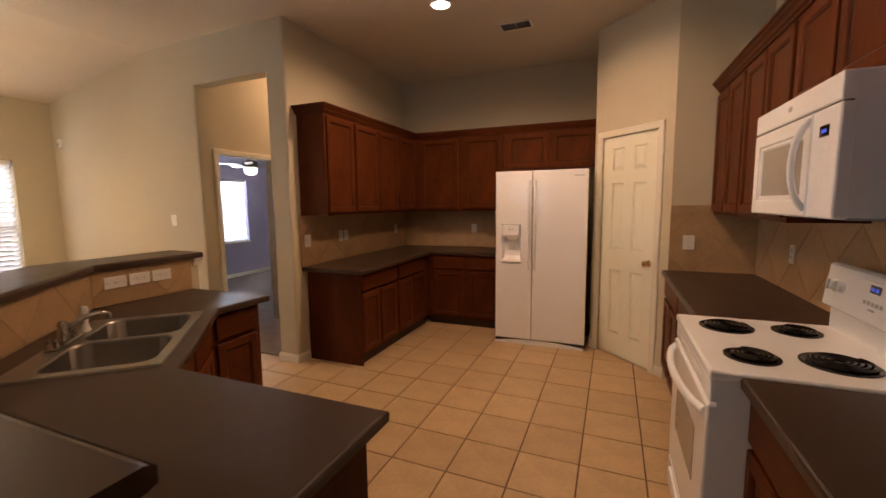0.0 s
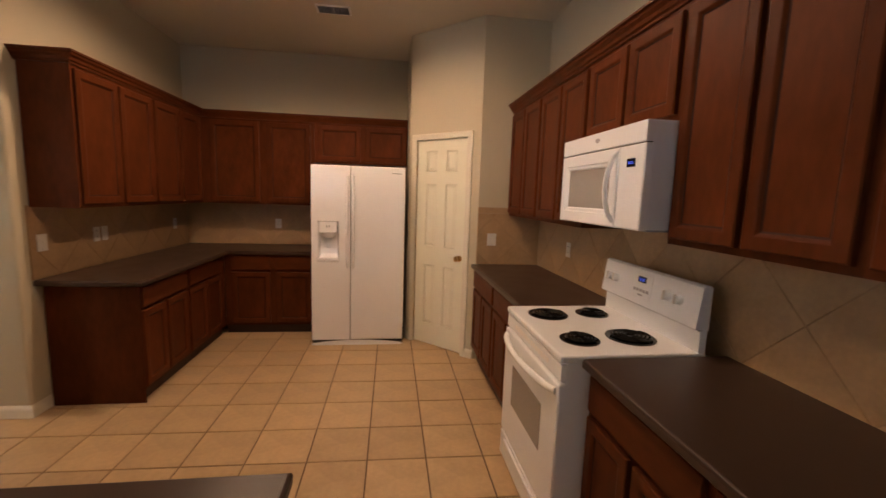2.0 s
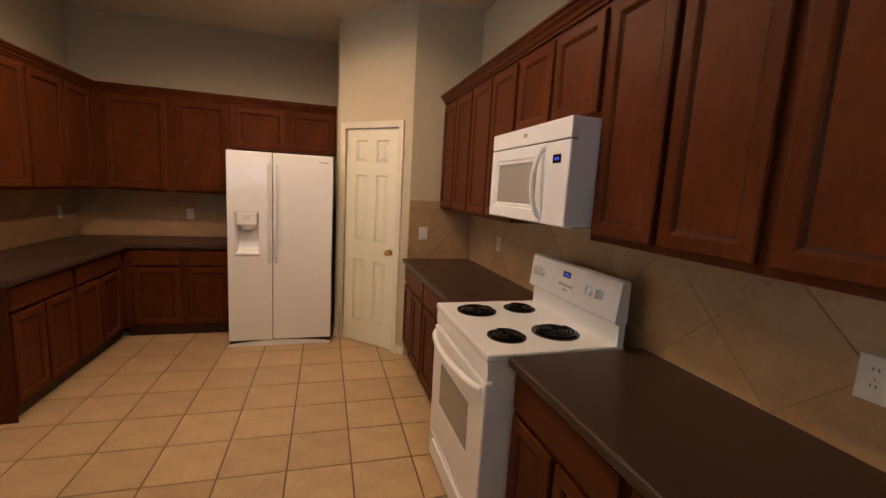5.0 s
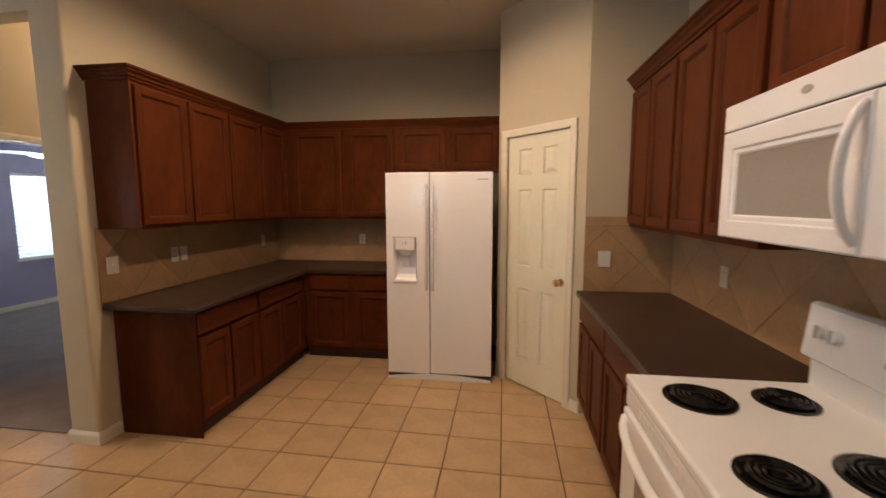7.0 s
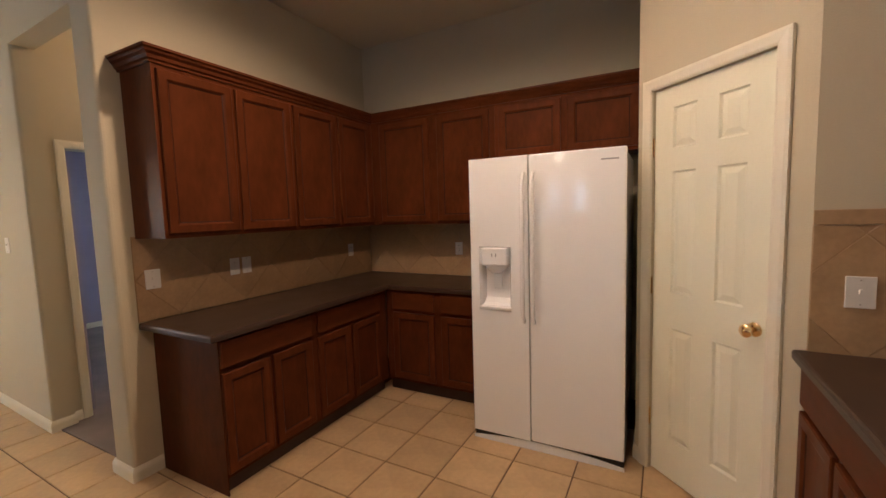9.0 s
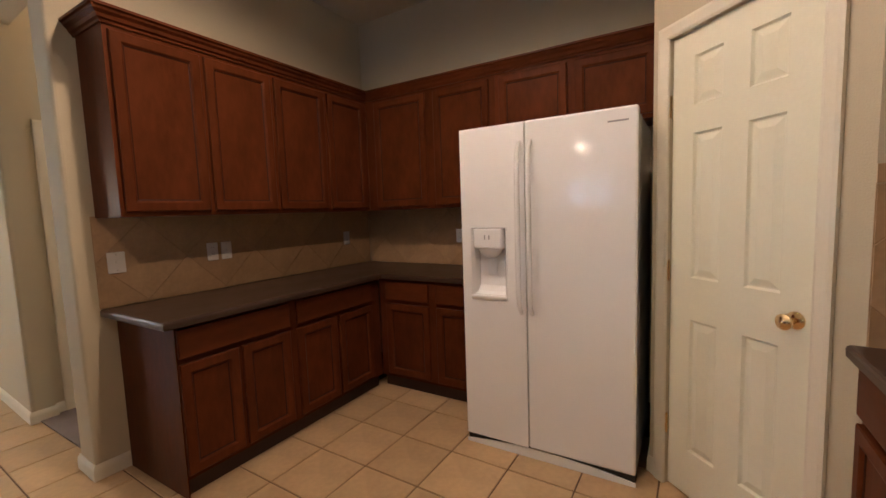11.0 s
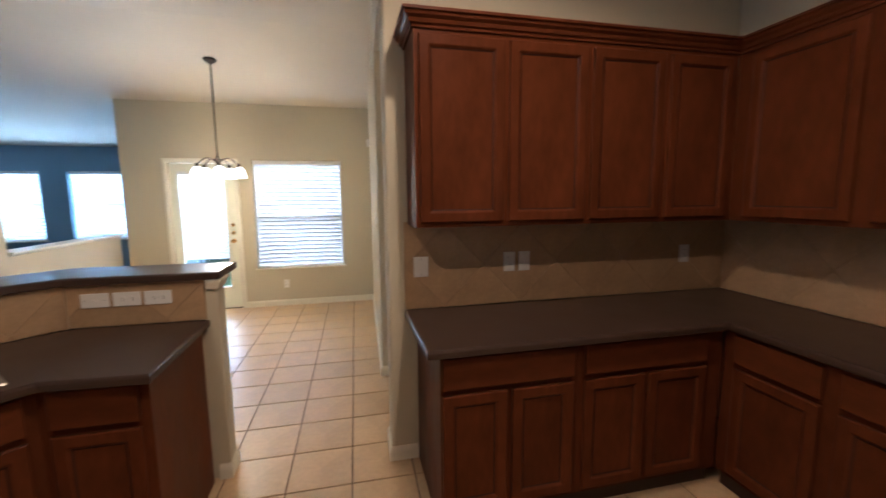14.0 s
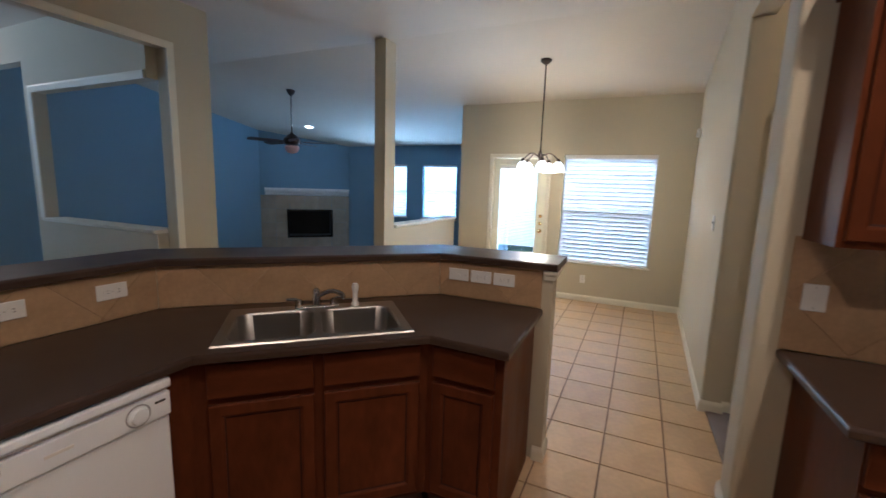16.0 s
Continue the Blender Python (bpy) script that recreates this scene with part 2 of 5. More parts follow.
def mesh_of(name, bm, material, smooth=False):
    bmesh.ops.recalc_face_normals(bm, faces=bm.faces)
    me = bpy.data.meshes.new(name)
    bm.to_mesh(me)
    bm.free()
    mats = material if isinstance(material, (list, tuple)) else [material]
    for m in mats:
        me.materials.append(m)
    if smooth:
        me.shade_smooth()
        me.set_sharp_from_angle(angle=radians(40))
        flat_borders(me)
    return me


def part(name, bm, material, parent, label="", smooth=False):
    ob = new(name, mesh_of(name, bm, material, smooth))
    ob.parent = parent
    return tagged(ob, label)


def thing(name, m, label, category, group="", kind=""):
    ob = new(name)
    ob.empty_display_size = 0.1
    ob.matrix_world = m
    return tagged(ob, label, category, group, kind)


def solid(name, bm, material, label="", category="", kind="structure", smooth=False, group=""):
    return tagged(new(name, mesh_of(name, bm, material, smooth)), label, category, group, kind)


def clip(poly, a, b, c):
    """The part of a polygon where a*x + b*y <= c."""
    out = []
    for p, q in zip(poly, poly[1:] + poly[:1]):
        dp, dq = a * p[0] + b * p[1] - c, a * q[0] + b * q[1] - c
        if dp <= 0:
            out.append(p)
        if dp * dq < 0:
            s = dp / (dp - dq)
            out.append((p[0] + s * (q[0] - p[0]), p[1] + s * (q[1] - p[1])))
    return out


# ---- plan ----
CEIL = 3.14
XW, YN, XE, YB = -2.515, 5.48, 1.25, 3.205
XF, XL, YP, YS = -6.44, -8.6, 0.18, -5.0
XH, YH = -2.82, -1.2
OPEN0, OPEN1, OPENZ = -3.70, -2.74, 2.70
VX = -3.74
SLOPE = (CEIL - 2.44) / (-4.46 - XL)


def ceil_z(x):
    return min(CEIL, 2.44 + (x - XL) * SLOPE)


def wall(name, boxes, material, label):
    bm = bmesh.new()
    for b in boxes:
        box(bm, *b)
    return solid(name, bm, material, label, "wall")


SKEW = 0.038


def skewed(ob):
    """The breakfast room's long wall runs two degrees off the kitchen's square."""
    for v in ob.data.vertices:
        v.co.y += SKEW * max(XW - v.co.x, 0.0)
    return ob


def yb(x):
    return YB + SKEW * (XW - x)


T = 3.3
wall("wall_north", [(XW - 0.12, XE + 0.12, YN, YN + 0.12, 0, T)], M_WALL, "beige painted kitchen wall behind the fridge")
wall("wall_west", [(XW - 0.12, XW, YB + 0.13, YN, 0, T)], M_WALL, "beige painted kitchen wall behind the cabinets")
wall("wall_east", [(XE, XE + 0.12, YH - 0.12, YN, 0, T)], M_WALL, "beige painted kitchen wall behind the range")


def rounded_pier(name, x0, x1, y0, y1, z0, z1, material, label, r=0.018, both=True):
    bm = bmesh.new()
    v = box(bm, x0, x1, y0, y1, z0, z1)
    e = [e for e in {e for a in v for e in a.link_edges} if abs(e.verts[0].co.z - e.verts[1].co.z) > 0.5 and abs(e.verts[0].co.y - y0) < 1e-4 and (abs(e.verts[0].co.x - x1) < 1e-4 or both)]
    bmesh.ops.bevel(bm, geom=e, offset=r, segments=3, affect="EDGES", profile=0.5)
    return solid(name, bm, material, label, "wall", smooth=True)


# the long wall of the breakfast room, with the high opening to the vestibule
skewed(rounded_pier("wall_pier", OPEN1, XW, YB, YB + 0.13, 0, OPENZ, M_WALL, "beige wall end with bullnose corners beside the high opening", r=0.020))
skewed(rounded_pier("wall_pier_top", OPEN1, XW, YB, YB + 0.13, OPENZ, T, M_WALL, "beige wall corner above the high opening", r=0.020, both=False))
skewed(wall("wall_breakfast_north", [(XF - 0.12, OPEN0 - 0.06, YB, YB + 0.13, 0, T), (OPEN0 - 0.06, OPEN1, YB, YB + 0.13, OPENZ, T)], M_WALL, "beige painted breakfast room wall with a high opening"))
skewed(rounded_pier("wall_jamb", OPEN0 - 0.06, OPEN0, YB, YB + 0.13, 0, OPENZ, M_WALL, "beige bullnose jamb of the high opening", r=0.020, both=False))

# pantry in the corner: slanted wall with the door, and its two returns
PA, PB = Vector((0.645, 4.05)), Vector((0.03, 4.665))
PD = (PB - PA).normalized()
PL = (PB - PA).length
PYAW = math.degrees(math.atan2(-PD.y, -PD.x))
PDW, PDH = 0.624, 2.108
pm = pose(PB.x, PB.y, 0, 0, 0, PYAW)
s0, s1 = (PL - PDW) / 2 - 0.020, (PL + PDW) / 2 - 0.020
bm = bmesh.new()
for b in ((0, s0, 0, 0.11, 0, T), (s1, PL, 0, 0.11, 0, T), (s0, s1, 0, 0.11, PDH, T)):
    box(bm, *b)
wp = solid("wall_pantry_front", bm, M_WALL, "beige slanted pantry wall with a door opening", "wall")
wp.matrix_world = pm
wall("wall_pantry_south", [(PA.x, XE, PA.y, PA.y + 0.11, 0, T)], M_WALL, "beige painted return wall of the pantry")
wall("wall_pantry_west", [(PB.x, PB.x + 0.1, PB.y, YN, 0, T)], M_WALL, "beige painted return wall beside the fridge")


# walls with window and door openings
def wall_x(name, x0, x1, y0, y1, top, holes, material, label):
    """A wall of constant x from y0 to y1 with holes (ya, yb, za, zb), in order of y."""
    boxes, y = [], y0
    for ya, yb, za, zb in holes:
        boxes += [(x0, x1, y, ya, 0, top), (x0, x1, ya, yb, zb, top)]
        if za > 0:
            boxes.append((x0, x1, ya, yb, 0, za))
        y = yb
    boxes.append((x0, x1, y, y1, 0, top))
    return wall(name, boxes, material, label)


BW = (1.75, 2.935, 0.555, 2.065)
BD = (0.72, 1.52, 0.0, 2.02)
wall_x("wall_breakfast_west", XF - 0.14, XF, YP, yb(XF) + 0.05, 2.81, [BD, BW], M_WALL, "beige painted breakfast room wall with door and window")
LW = [(-2.70, -2.00, 0.85, 2.03), (-1.60, -0.78, 0.85, 2.03)]
wall_x("wall_living_west", XL - 0.14, XL, YS - 0.14, YP + 0.2, 2.46, LW, M_BLUE, "blue painted living room wall with two windows")
wall("wall_living_south", [(XL, XH - 0.02, YS - 0.14, YS, 0, T)], M_BLUE, "blue painted living room wall")
wall("wall_living_return", [(XL, XF - 0.14, YP + 0.02, YP + 0.14, 0, 2.81)], M_BLUE, "blue painted return wall beside the windows")

# half wall and post between breakfast room and living room
PX, YQ = -4.575, 0.10
wall("wall_half_breakfast", [(XF, PX, YQ - 0.14, YQ, 0, 1.06)], M_WALL, "beige half wall between breakfast and living room")
wall("wall_post", [(PX, PX + 0.215, YQ - 0.14, YQ, 0, 3.13)], M_WALL, "beige square post from half wall to ceiling")

# hall: header, pier, and the half wall towards the living room
wall("wall_hall_pier", [(XH - 0.41, XH, YH - 0.14, YH, 0, T)], M_WALL, "beige wall pier at the hall opening")
wall("wall_hall_header", [(XH, XE, YH - 0.14, YH, 2.71, T)], M_WALL, "beige header over the hall opening")
wall("wall_hall_half", [(XH - 0.02, XH + 0.10, -3.50, YH - 0.14, 0, 1.05), (XH - 0.02, XH + 0.10, -3.50, YH - 0.14, 2.44, T), (XH - 0.02, XH + 0.10, -3.50, -3.33, 1.05, 2.44), (XH - 0.02, XH + 0.10, YS, -3.50, 2.77, T)], M_WALL, "beige half wall with a wide opening to the living room")

wall("wall_entry_west", [(-4.12, -4.0, -8.6, YS - 0.14, 0, T)], M_WALL, "beige entry wall")
# out of view; the opening is added for the fill light
wall_x("wall_entry_east", XE, XE + 0.12, -8.6, YH - 0.12, T, [(-6.5, -4.7, 0.75, 2.25)], M_WALL, "beige unseen wall with an added wide window")
EW = [(-3.65, -3.05), (-2.75, -2.15)]
wall("wall_entry_south", [(-4.12, -3.65, -8.72, -8.6, 0, T), (-3.05, -2.75, -8.72, -8.6, 0, T), (-2.15, XE + 0.12, -8.72, -8.6, 0, T), (-3.65, -3.05, -8.72, -8.6, 0, 1.35), (-3.65, -3.05, -8.72, -8.6, 2.45, T), (-2.75, -2.15, -8.72, -8.6, 0, 1.35), (-2.75, -2.15, -8.72, -8.6, 2.45, T)], M_WALL, "beige entry wall with two windows")

# ceilings
bm = bmesh.new()
box(bm, -4.46, XE + 0.12, -8.72, YN + 0.12, CEIL, CEIL + 0.12)
solid("ceiling", bm, M_CEIL, "flat painted ceiling with light texture", "ceiling")
bm = bmesh.new()
for xa, ya, ye in ((XL - 0.2, YS - 0.14, YP + 0.14), (XF - 0.2, YP + 0.14, YB + 0.30)):
    v = []
    for x in (xa, -4.46):
        z = 2.44 + (x - XL) * SLOPE
        v.append([bm.verts.new((x, y, z + dz)) for y, dz in ((ya, 0), (ye, 0), (ye, 0.12), (ya, 0.12))])
    for j in range(4):
        bm.faces.new((v[0][j], v[0][(j + 1) % 4], v[1][(j + 1) % 4], v[1][j]))
    bm.faces.new(v[0])
    bm.faces.new(v[1])
solid("ceiling_slope", bm, M_CEIL, "sloping painted ceiling of breakfast and living room", "ceiling")

# floors
bm = bmesh.new()
box(bm, XF, XE, YH, YN, -0.12, -0.006)
floor = solid("floor", bm, M_GROUT, "beige ceramic tile floor with brown grout", "floor")
bm = bmesh.new()
box(bm, XL, XE, YS, YH, -0.12, 0.004)
box(bm, -4.0, XE, -8.6, YS, -0.12, 0.004)
box(bm, XL, XF, YH, YP + 0.05, -0.12, 0.004)
solid("floor_living", bm, M_CARPET, "mauve carpet of the living room", "floor")
bm = bmesh.new()
box(bm, -8.1, VX - 0.05, YB + 0.25, 9.2, -0.12, 0.012)
box(bm, VX - 0.05, XW - 0.1, YB + 0.085, 5.5, -0.12, 0.012)
solid("floor_bedroom", bm, M_CARPET, "mauve carpet of bedroom and vestibule", "floor")

# bedroom and vestibule
wall_x("wall_vestibule_west", VX - 0.12, VX, YB + 0.13, 9.2, T, [(3.50, 4.27, 0, 2.05)], M_WALL, "beige vestibule wall with the bedroom doorway")
wall("wall_vestibule_north", [(VX, XW - 0.12, 5.4, 5.52, 0, T)], M_WALL, "beige end wall of the vestibule")
wall_x("wall_bedroom_west", -7.12, -7.0, YB + 0.33, 9.2, 2.62, [(6.13, 6.86, 0.733, 2.026)], M_LILAC, "lilac bedroom wall with a window")
wall("wall_bedroom_north", [(-7.12, VX, 9.2, 9.32, 0, 2.62)], M_LILAC, "lilac bedroom wall")
wall("wall_bedroom_south", [(-7.0, VX - 0.12, YB + 0.331, YB + 0.36, 0, 2.75)], M_LILAC, "lilac bedroom wall")
bm = bmesh.new()
box(bm, -7.2, VX - 0.12, YB + 0.33, 9.32, 2.567, 2.69)
solid("ceiling_bedroom", bm, M_CEIL, "flat painted bedroom ceiling", "ceiling")

# ---- cabinets ----
MESHES = {}


def shared(key, make, material, smooth=False):
    if key not in MESHES:
        bm = bmesh.new()
        make(bm)
        MESHES[key] = mesh_of(key[0], bm, material, smooth)
    return MESHES[key]


def put(name, me, parent, place=(0, 0, 0), label=""):
    ob = new(name, me)
    ob.parent = parent
    ob.location = place
    return tagged(ob, label)


STILE = 0.056


def upright(bm):
    """Turns a shape made lying down (x, y, up) to stand against a wall (x, -up, y)."""
    for v in bm.verts:
        v.co = (v.co.x, -v.co.z, v.co.y)


def ring(bm, x0, x1, z0, z1, profile):
    """A mitred frame in the wall plane; profile: (inward, proud)."""
    sweep(bm, [(x0, z0), (x0, z1), (x1, z1), (x1, z0)], profile, close=True)
    upright(bm)


DOORPROF = [(0, 0.001), (0, 0.017), (0.005, 0.021), (0.044, 0.021), (0.049, 0.019), (STILE, 0.013), (STILE, 0.001)]


def door_frame(w, h):
    return shared(("door", round(w, 3), round(h, 3)), lambda bm: ring(bm, 0, w, 0, h, DOORPROF), M_WOOD)


def door_panel(w, h):
    def make(bm):
        rings = []
        for a, y in ((STILE - 0.002, -0.004), (STILE - 0.002, -0.0125), (STILE + 0.007, -0.0085)):
            rings.append([bm.verts.new((x, y, z)) for x, z in ((a, a), (w - a, a), (w - a, h - a), (a, h - a))])
        for r0, r1, mi in ((rings[0], rings[1], 0), (rings[1], rings[2], 1)):
            for k in range(4):
                bm.faces.new((r0[k], r0[(k + 1) % 4], r1[(k + 1) % 4], r1[k])).material_index = mi
        bm.faces.new(rings[2])
        bm.faces.new(rings[0][::-1])
    return shared(("panel", round(w, 3), round(h, 3)), make, [M_WOOD, M_PANELEDGE])


def slab(w, h):
    def make(bm):
        rbox(bm, 0, w, -0.021, -0.001, 0, h, 0.006, 3)
    return shared(("drawer_front", round(w, 3), round(h, 3)), make, M_WOODH)


def add_door(parent, x0, x1, z0, z1):
    d = put("door", door_frame(x1 - x0, z1 - z0), parent, (x0, 0, z0))
    put("panel", door_panel(x1 - x0, z1 - z0), d)


def base_cabinet(m, w, doors, drawers, label, depth=0.58, group="base cabinets", side0=0.0, side1=0.0, top=0.873, lift=0.0):
    c = thing("base_cabinet", m @ pose(0, 0, lift), label, "cabinet", group)
    bm = bmesh.new()
    box(bm, 0, w, 0, 0.02, 0.10, 0.873)
    box(bm, 0, w, 0.02, depth, 0.10, top)
    part("body", bm, M_WOOD, c)
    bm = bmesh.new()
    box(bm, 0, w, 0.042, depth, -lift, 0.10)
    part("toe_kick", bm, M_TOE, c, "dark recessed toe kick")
    for x0, x1 in drawers:
        put("drawer_front", slab(x1 - x0, 0.145), c, (x0, 0, 0.712))
    for x0, x1 in doors:
        add_door(c, x0, x1, 0.125, 0.685)
    for x in ((0.0,) if side0 else ()) + ((w,) if side1 else ()):
        bm = bmesh.new()
        s = -1 if x == 0 else 1
        box(bm, x, x + s * 0.006, -0.002, depth, 0.0, 0.873)
        part("end_panel", bm, M_WOOD, c)
    return c


UZ0, UZ1 = 1.402, 2.325


def wall_cabinet(m, w, doors, label, z0=UZ0, depth=0.30, side0=False):
    c = thing("wall_cabinet", m, label, "cabinet", "wall cabinets")
    bm = bmesh.new()
    box(bm, 0, w, 0, depth, z0, UZ1)
    part("body", bm, M_WOOD, c)
    for x0, x1 in doors:
        add_door(c, x0, x1, z0 + 0.025, UZ1 - 0.03)
    if side0:
        bm = bmesh.new()
        box(bm, -0.005, 0, -0.002, depth, z0, UZ1)
        part("end_panel", bm, M_WOOD, c)
    return c


WU, NU, EU = -2.205, 5.165, 0.94
LBL_U = "cherry-stained wall cabinet with two recessed-panel doors"
wall_cabinet(pose(WU, 3.325, 0, 0, 0, 90), 0.905, [(0.015, 0.44), (0.465, 0.89)], LBL_U, side0=True)
wall_cabinet(pose(WU, 4.231, 0, 0, 0, 90), 0.933, [(0.015, 0.445), (0.48, 0.885)], "cherry-stained corner wall cabinet with two recessed-panel doors")
wall_cabinet(pose(WU - 0.0, NU, 0), 1.195, [(0.10, 0.605), (0.685, 1.15)], "cherry-stained wall cabinet over the corner worktop")
wall_cabinet(pose(WU + 1.196, NU, 0), 1.035, [(0.035, 0.505), (0.555, 1.02)], "short cherry-stained wall cabinet over the fridge", z0=1.885)
wall_cabinet(pose(EU, 4.045, 0, 0, 0, -90), 0.735, [(0.02, 0.355), (0.38, 0.715)], "cherry-stained wall cabinet beside the pantry wall")
wall_cabinet(pose(EU, 3.309, 0, 0, 0, -90), 0.735, [(0.02, 0.355), (0.38, 0.715)], LBL_U)
wall_cabinet(pose(EU, 2.573, 0, 0, 0, -90), 0.762, [(0.02, 0.368), (0.394, 0.742)], "short cherry-stained wall cabinet over the microwave", z0=1.885)
wall_cabinet(pose(EU, 1.81, 0, 0, 0, -90), 0.70, [(0.02, 0.337), (0.363, 0.68)], LBL_U)
wall_cabinet(pose(EU, 1.109, 0, 0, 0, -90), 0.75, [(0.02, 0.362), (0.388, 0.73)], LBL_U)

CROWN = [(0.0, 0.0), (0.010, 0.0), (0.012, 0.012), (0.022, 0.018), (0.028, 0.034), (0.042, 0.046), (0.046, 0.058), (0.056, 0.062), (0.056, 0.075), (0.0, 0.075)]
for name, path in (("crown_moulding_west", [(PB.x - 0.005, NU - 0.0), (WU, NU), (WU, 3.32), (XW, 3.32)]), ("crown_moulding_east", [(EU, 0.36), (EU, 4.048)])):
    bm = bmesh.new()
    sweep(bm, path[::-1], CROWN, UZ1 - 0.005)
    solid(name, bm, M_WOODH, "cherry-stained crown moulding along the cabinet tops", "trim")

CW, CN, CE = -1.90, 4.87, 0.645
# the worktop at the range sits a little higher than the others
EAST = 0.021
LBL_B = "cherry-stained base cabinet with one drawer and two doors"
base_cabinet(pose(CW, 3.37, 0, 0, 0, 90), 0.66, [(0.0, 0.30), (0.325, 0.635)], [(0.0, 0.635)], "cherry-stained base cabinet with scuffed side panel", depth=0.60, side0=1)
base_cabinet(pose(CW, 4.031, 0, 0, 0, 90), 0.83, [(0.03, 0.36), (0.385, 0.72)], [(0.03, 0.72)], "cherry-stained corner base cabinet", depth=0.60)
base_cabinet(pose(CW + 0.001, CN, 0), 0.95, [(0.075, 0.465), (0.53, 0.90)], [(0.075, 0.465), (0.53, 0.90)], "cherry-stained base cabinet beside the fridge", depth=0.60)
base_cabinet(pose(CE, 4.045, 0, 0, 0, -90), 0.74, [(0.02, 0.355), (0.385, 0.72)], [(0.02, 0.72)], "cherry-stained base cabinet beside the pantry wall", lift=EAST)
base_cabinet(pose(CE, 3.304, 0, 0, 0, -90), 0.75, [(0.02, 0.36), (0.39, 0.73)], [(0.02, 0.73)], LBL_B, lift=EAST)
base_cabinet(pose(CE, 1.775, 0, 0, 0, -90), 0.64, [(0.02, 0.305), (0.335, 0.62)], [(0.02, 0.62)], LBL_B, lift=EAST)
base_cabinet(pose(CE, 1.134, 0, 0, 0, -90), 0.76, [(0.02, 0.365), (0.395, 0.74)], [(0.02, 0.74)], LBL_B, lift=EAST)

# ---- worktops ----
NOSE = [(0.0, -0.038), (0.010, -0.038), (0.014, -0.034), (0.015, -0.012), (0.012, -0.004), (0.006, -0.0005), (0.0, -0.0005)]
CZ = 0.914


def worktop(name, pieces, edge, label, z=CZ, thick=0.038):
    w = thing(name, pose(pieces[0][0][0], pieces[0][0][1], z - thick), label, "worktop")
    off = Matrix.Translation((-pieces[0][0][0], -pieces[0][0][1], -(z - thick)))
    bm = bmesh.new()
    for p in pieces:
        prism(bm, p, z - thick, z)
    bm.transform(off)
    part("top", bm, M_COUNTER, w)
    bm = bmesh.new()
    sweep(bm, edge, NOSE, z)
    bm.transform(off)
    part("rounded_edge", bm, M_COUNTER, w)
    return w


worktop("worktop", [[(-2.505, 3.31), (-1.855, 3.31), (-1.855, 4.845), (-2.505, 4.845)], [(-2.505, 4.845), (-0.96, 4.845), (-0.96, YN - 0.01), (-2.505, YN - 0.01)]],
        [(-0.96, 4.845), (-1.855, 4.845), (-1.855, 3.31), (-2.505, 3.31)][::-1], "brown laminate L-shaped worktop on the corner base cabinets")
worktop("worktop", [[(0.615, 2.553), (XE - 0.01, 2.553), (XE - 0.01, 4.048), (0.615, 4.048)]], [(0.615, 4.048), (0.615, 2.553)], "brown laminate worktop between range and pantry", z=CZ + EAST)
worktop("worktop", [[(0.615, 0.34), (XE - 0.01, 0.34), (XE - 0.01, 1.777), (0.615, 1.777)]], [(0.615, 1.777), (0.615, 0.34), (XE - 0.01, 0.34)], "brown laminate worktop beside the range", z=CZ + EAST)

# peninsula
A, B, C, D = (-0.405, 1.20), (-1.285, 1.20), (-1.92, 1.895), (-1.90, 2.25)
E2, G, F, A2 = (-2.585, 2.25), (-2.585, 1.63), (-1.58, 0.53), (-0.405, 0.53)
dv = (Vector(C) - Vector(B)).normalized()
nv = Vector((-dv.y, dv.x)) * -1
nv = nv if nv.dot(Vector(F) - Vector(B)) > 0 else -nv
DYAW = math.degrees(math.atan2(dv.y, dv.x))
outer = [A, B, C, D, E2, G, F, A2]
b0 = dv.dot(Vector(B))
SU0, SU1, SV0, SV1 = 0.055, 0.875, 0.055, 0.555
u0, u1 = b0 + SU0 + 0.02, b0 + SU1 - 0.02
n0 = nv.dot(Vector(B))
v0, v1 = n0 + SV0 + 0.02, n0 + SV1 - 0.02
front = clip(outer, nv.x, nv.y, v0)
back = clip(outer, -nv.x, -nv.y, -v1)
mid = clip(clip(outer, -nv.x, -nv.y, -v0), nv.x, nv.y, v1)
worktop("worktop", [front, back, clip(mid, dv.x, dv.y, u0), clip(mid, -dv.x, -dv.y, -u1)], [A2, A, B, C, D, E2], "brown laminate peninsula worktop with a bend at the sink")

# cabinet fronts run 45 mm behind the worktop edge
q0 = Vector(B) + nv * 0.045
B3 = q0 + dv * ((1.155 - q0.y) / dv.y)
C3 = q0 + dv * ((-1.955 - q0.x) / dv.x)
L3 = (C3 - B3).length
base_cabinet(pose(B3.x, B3.y, 0, 0, 0, DYAW), L3, [(0.06, L3 / 2 - 0.02), (L3 / 2 + 0.02, L3 - 0.04)], [(0.06, L3 / 2 - 0.02), (L3 / 2 + 0.02, L3 - 0.04)], "cherry-stained sink cabinet with two false drawers", depth=0.40, top=0.66)
base_cabinet(pose(C3.x, C3.y, 0, 0, 0, 90), 2.225 - C3.y, [(0.035, 2.225 - C3.y - 0.03)], [(0.035, 2.225 - C3.y - 0.03)], "narrow cherry-stained base cabinet at the peninsula end", depth=0.60, side1=1)
bm = bmesh.new()
box(bm, -0.60, -0.44, 0.55, 1.165, 0.0, 0.873)
solid("cabinet_end", bm, M_WOOD, "cherry-stained end panel of the peninsula", "cabinet end", kind="")
bm = bmesh.new()
box(bm, B3.x, -1.212, 0.70, 1.155, 0.0, 0.873)
solid("cabinet_filler", bm, M_WOOD, "cherry-stained filler beside the dishwasher", "cabinet end", kind="")

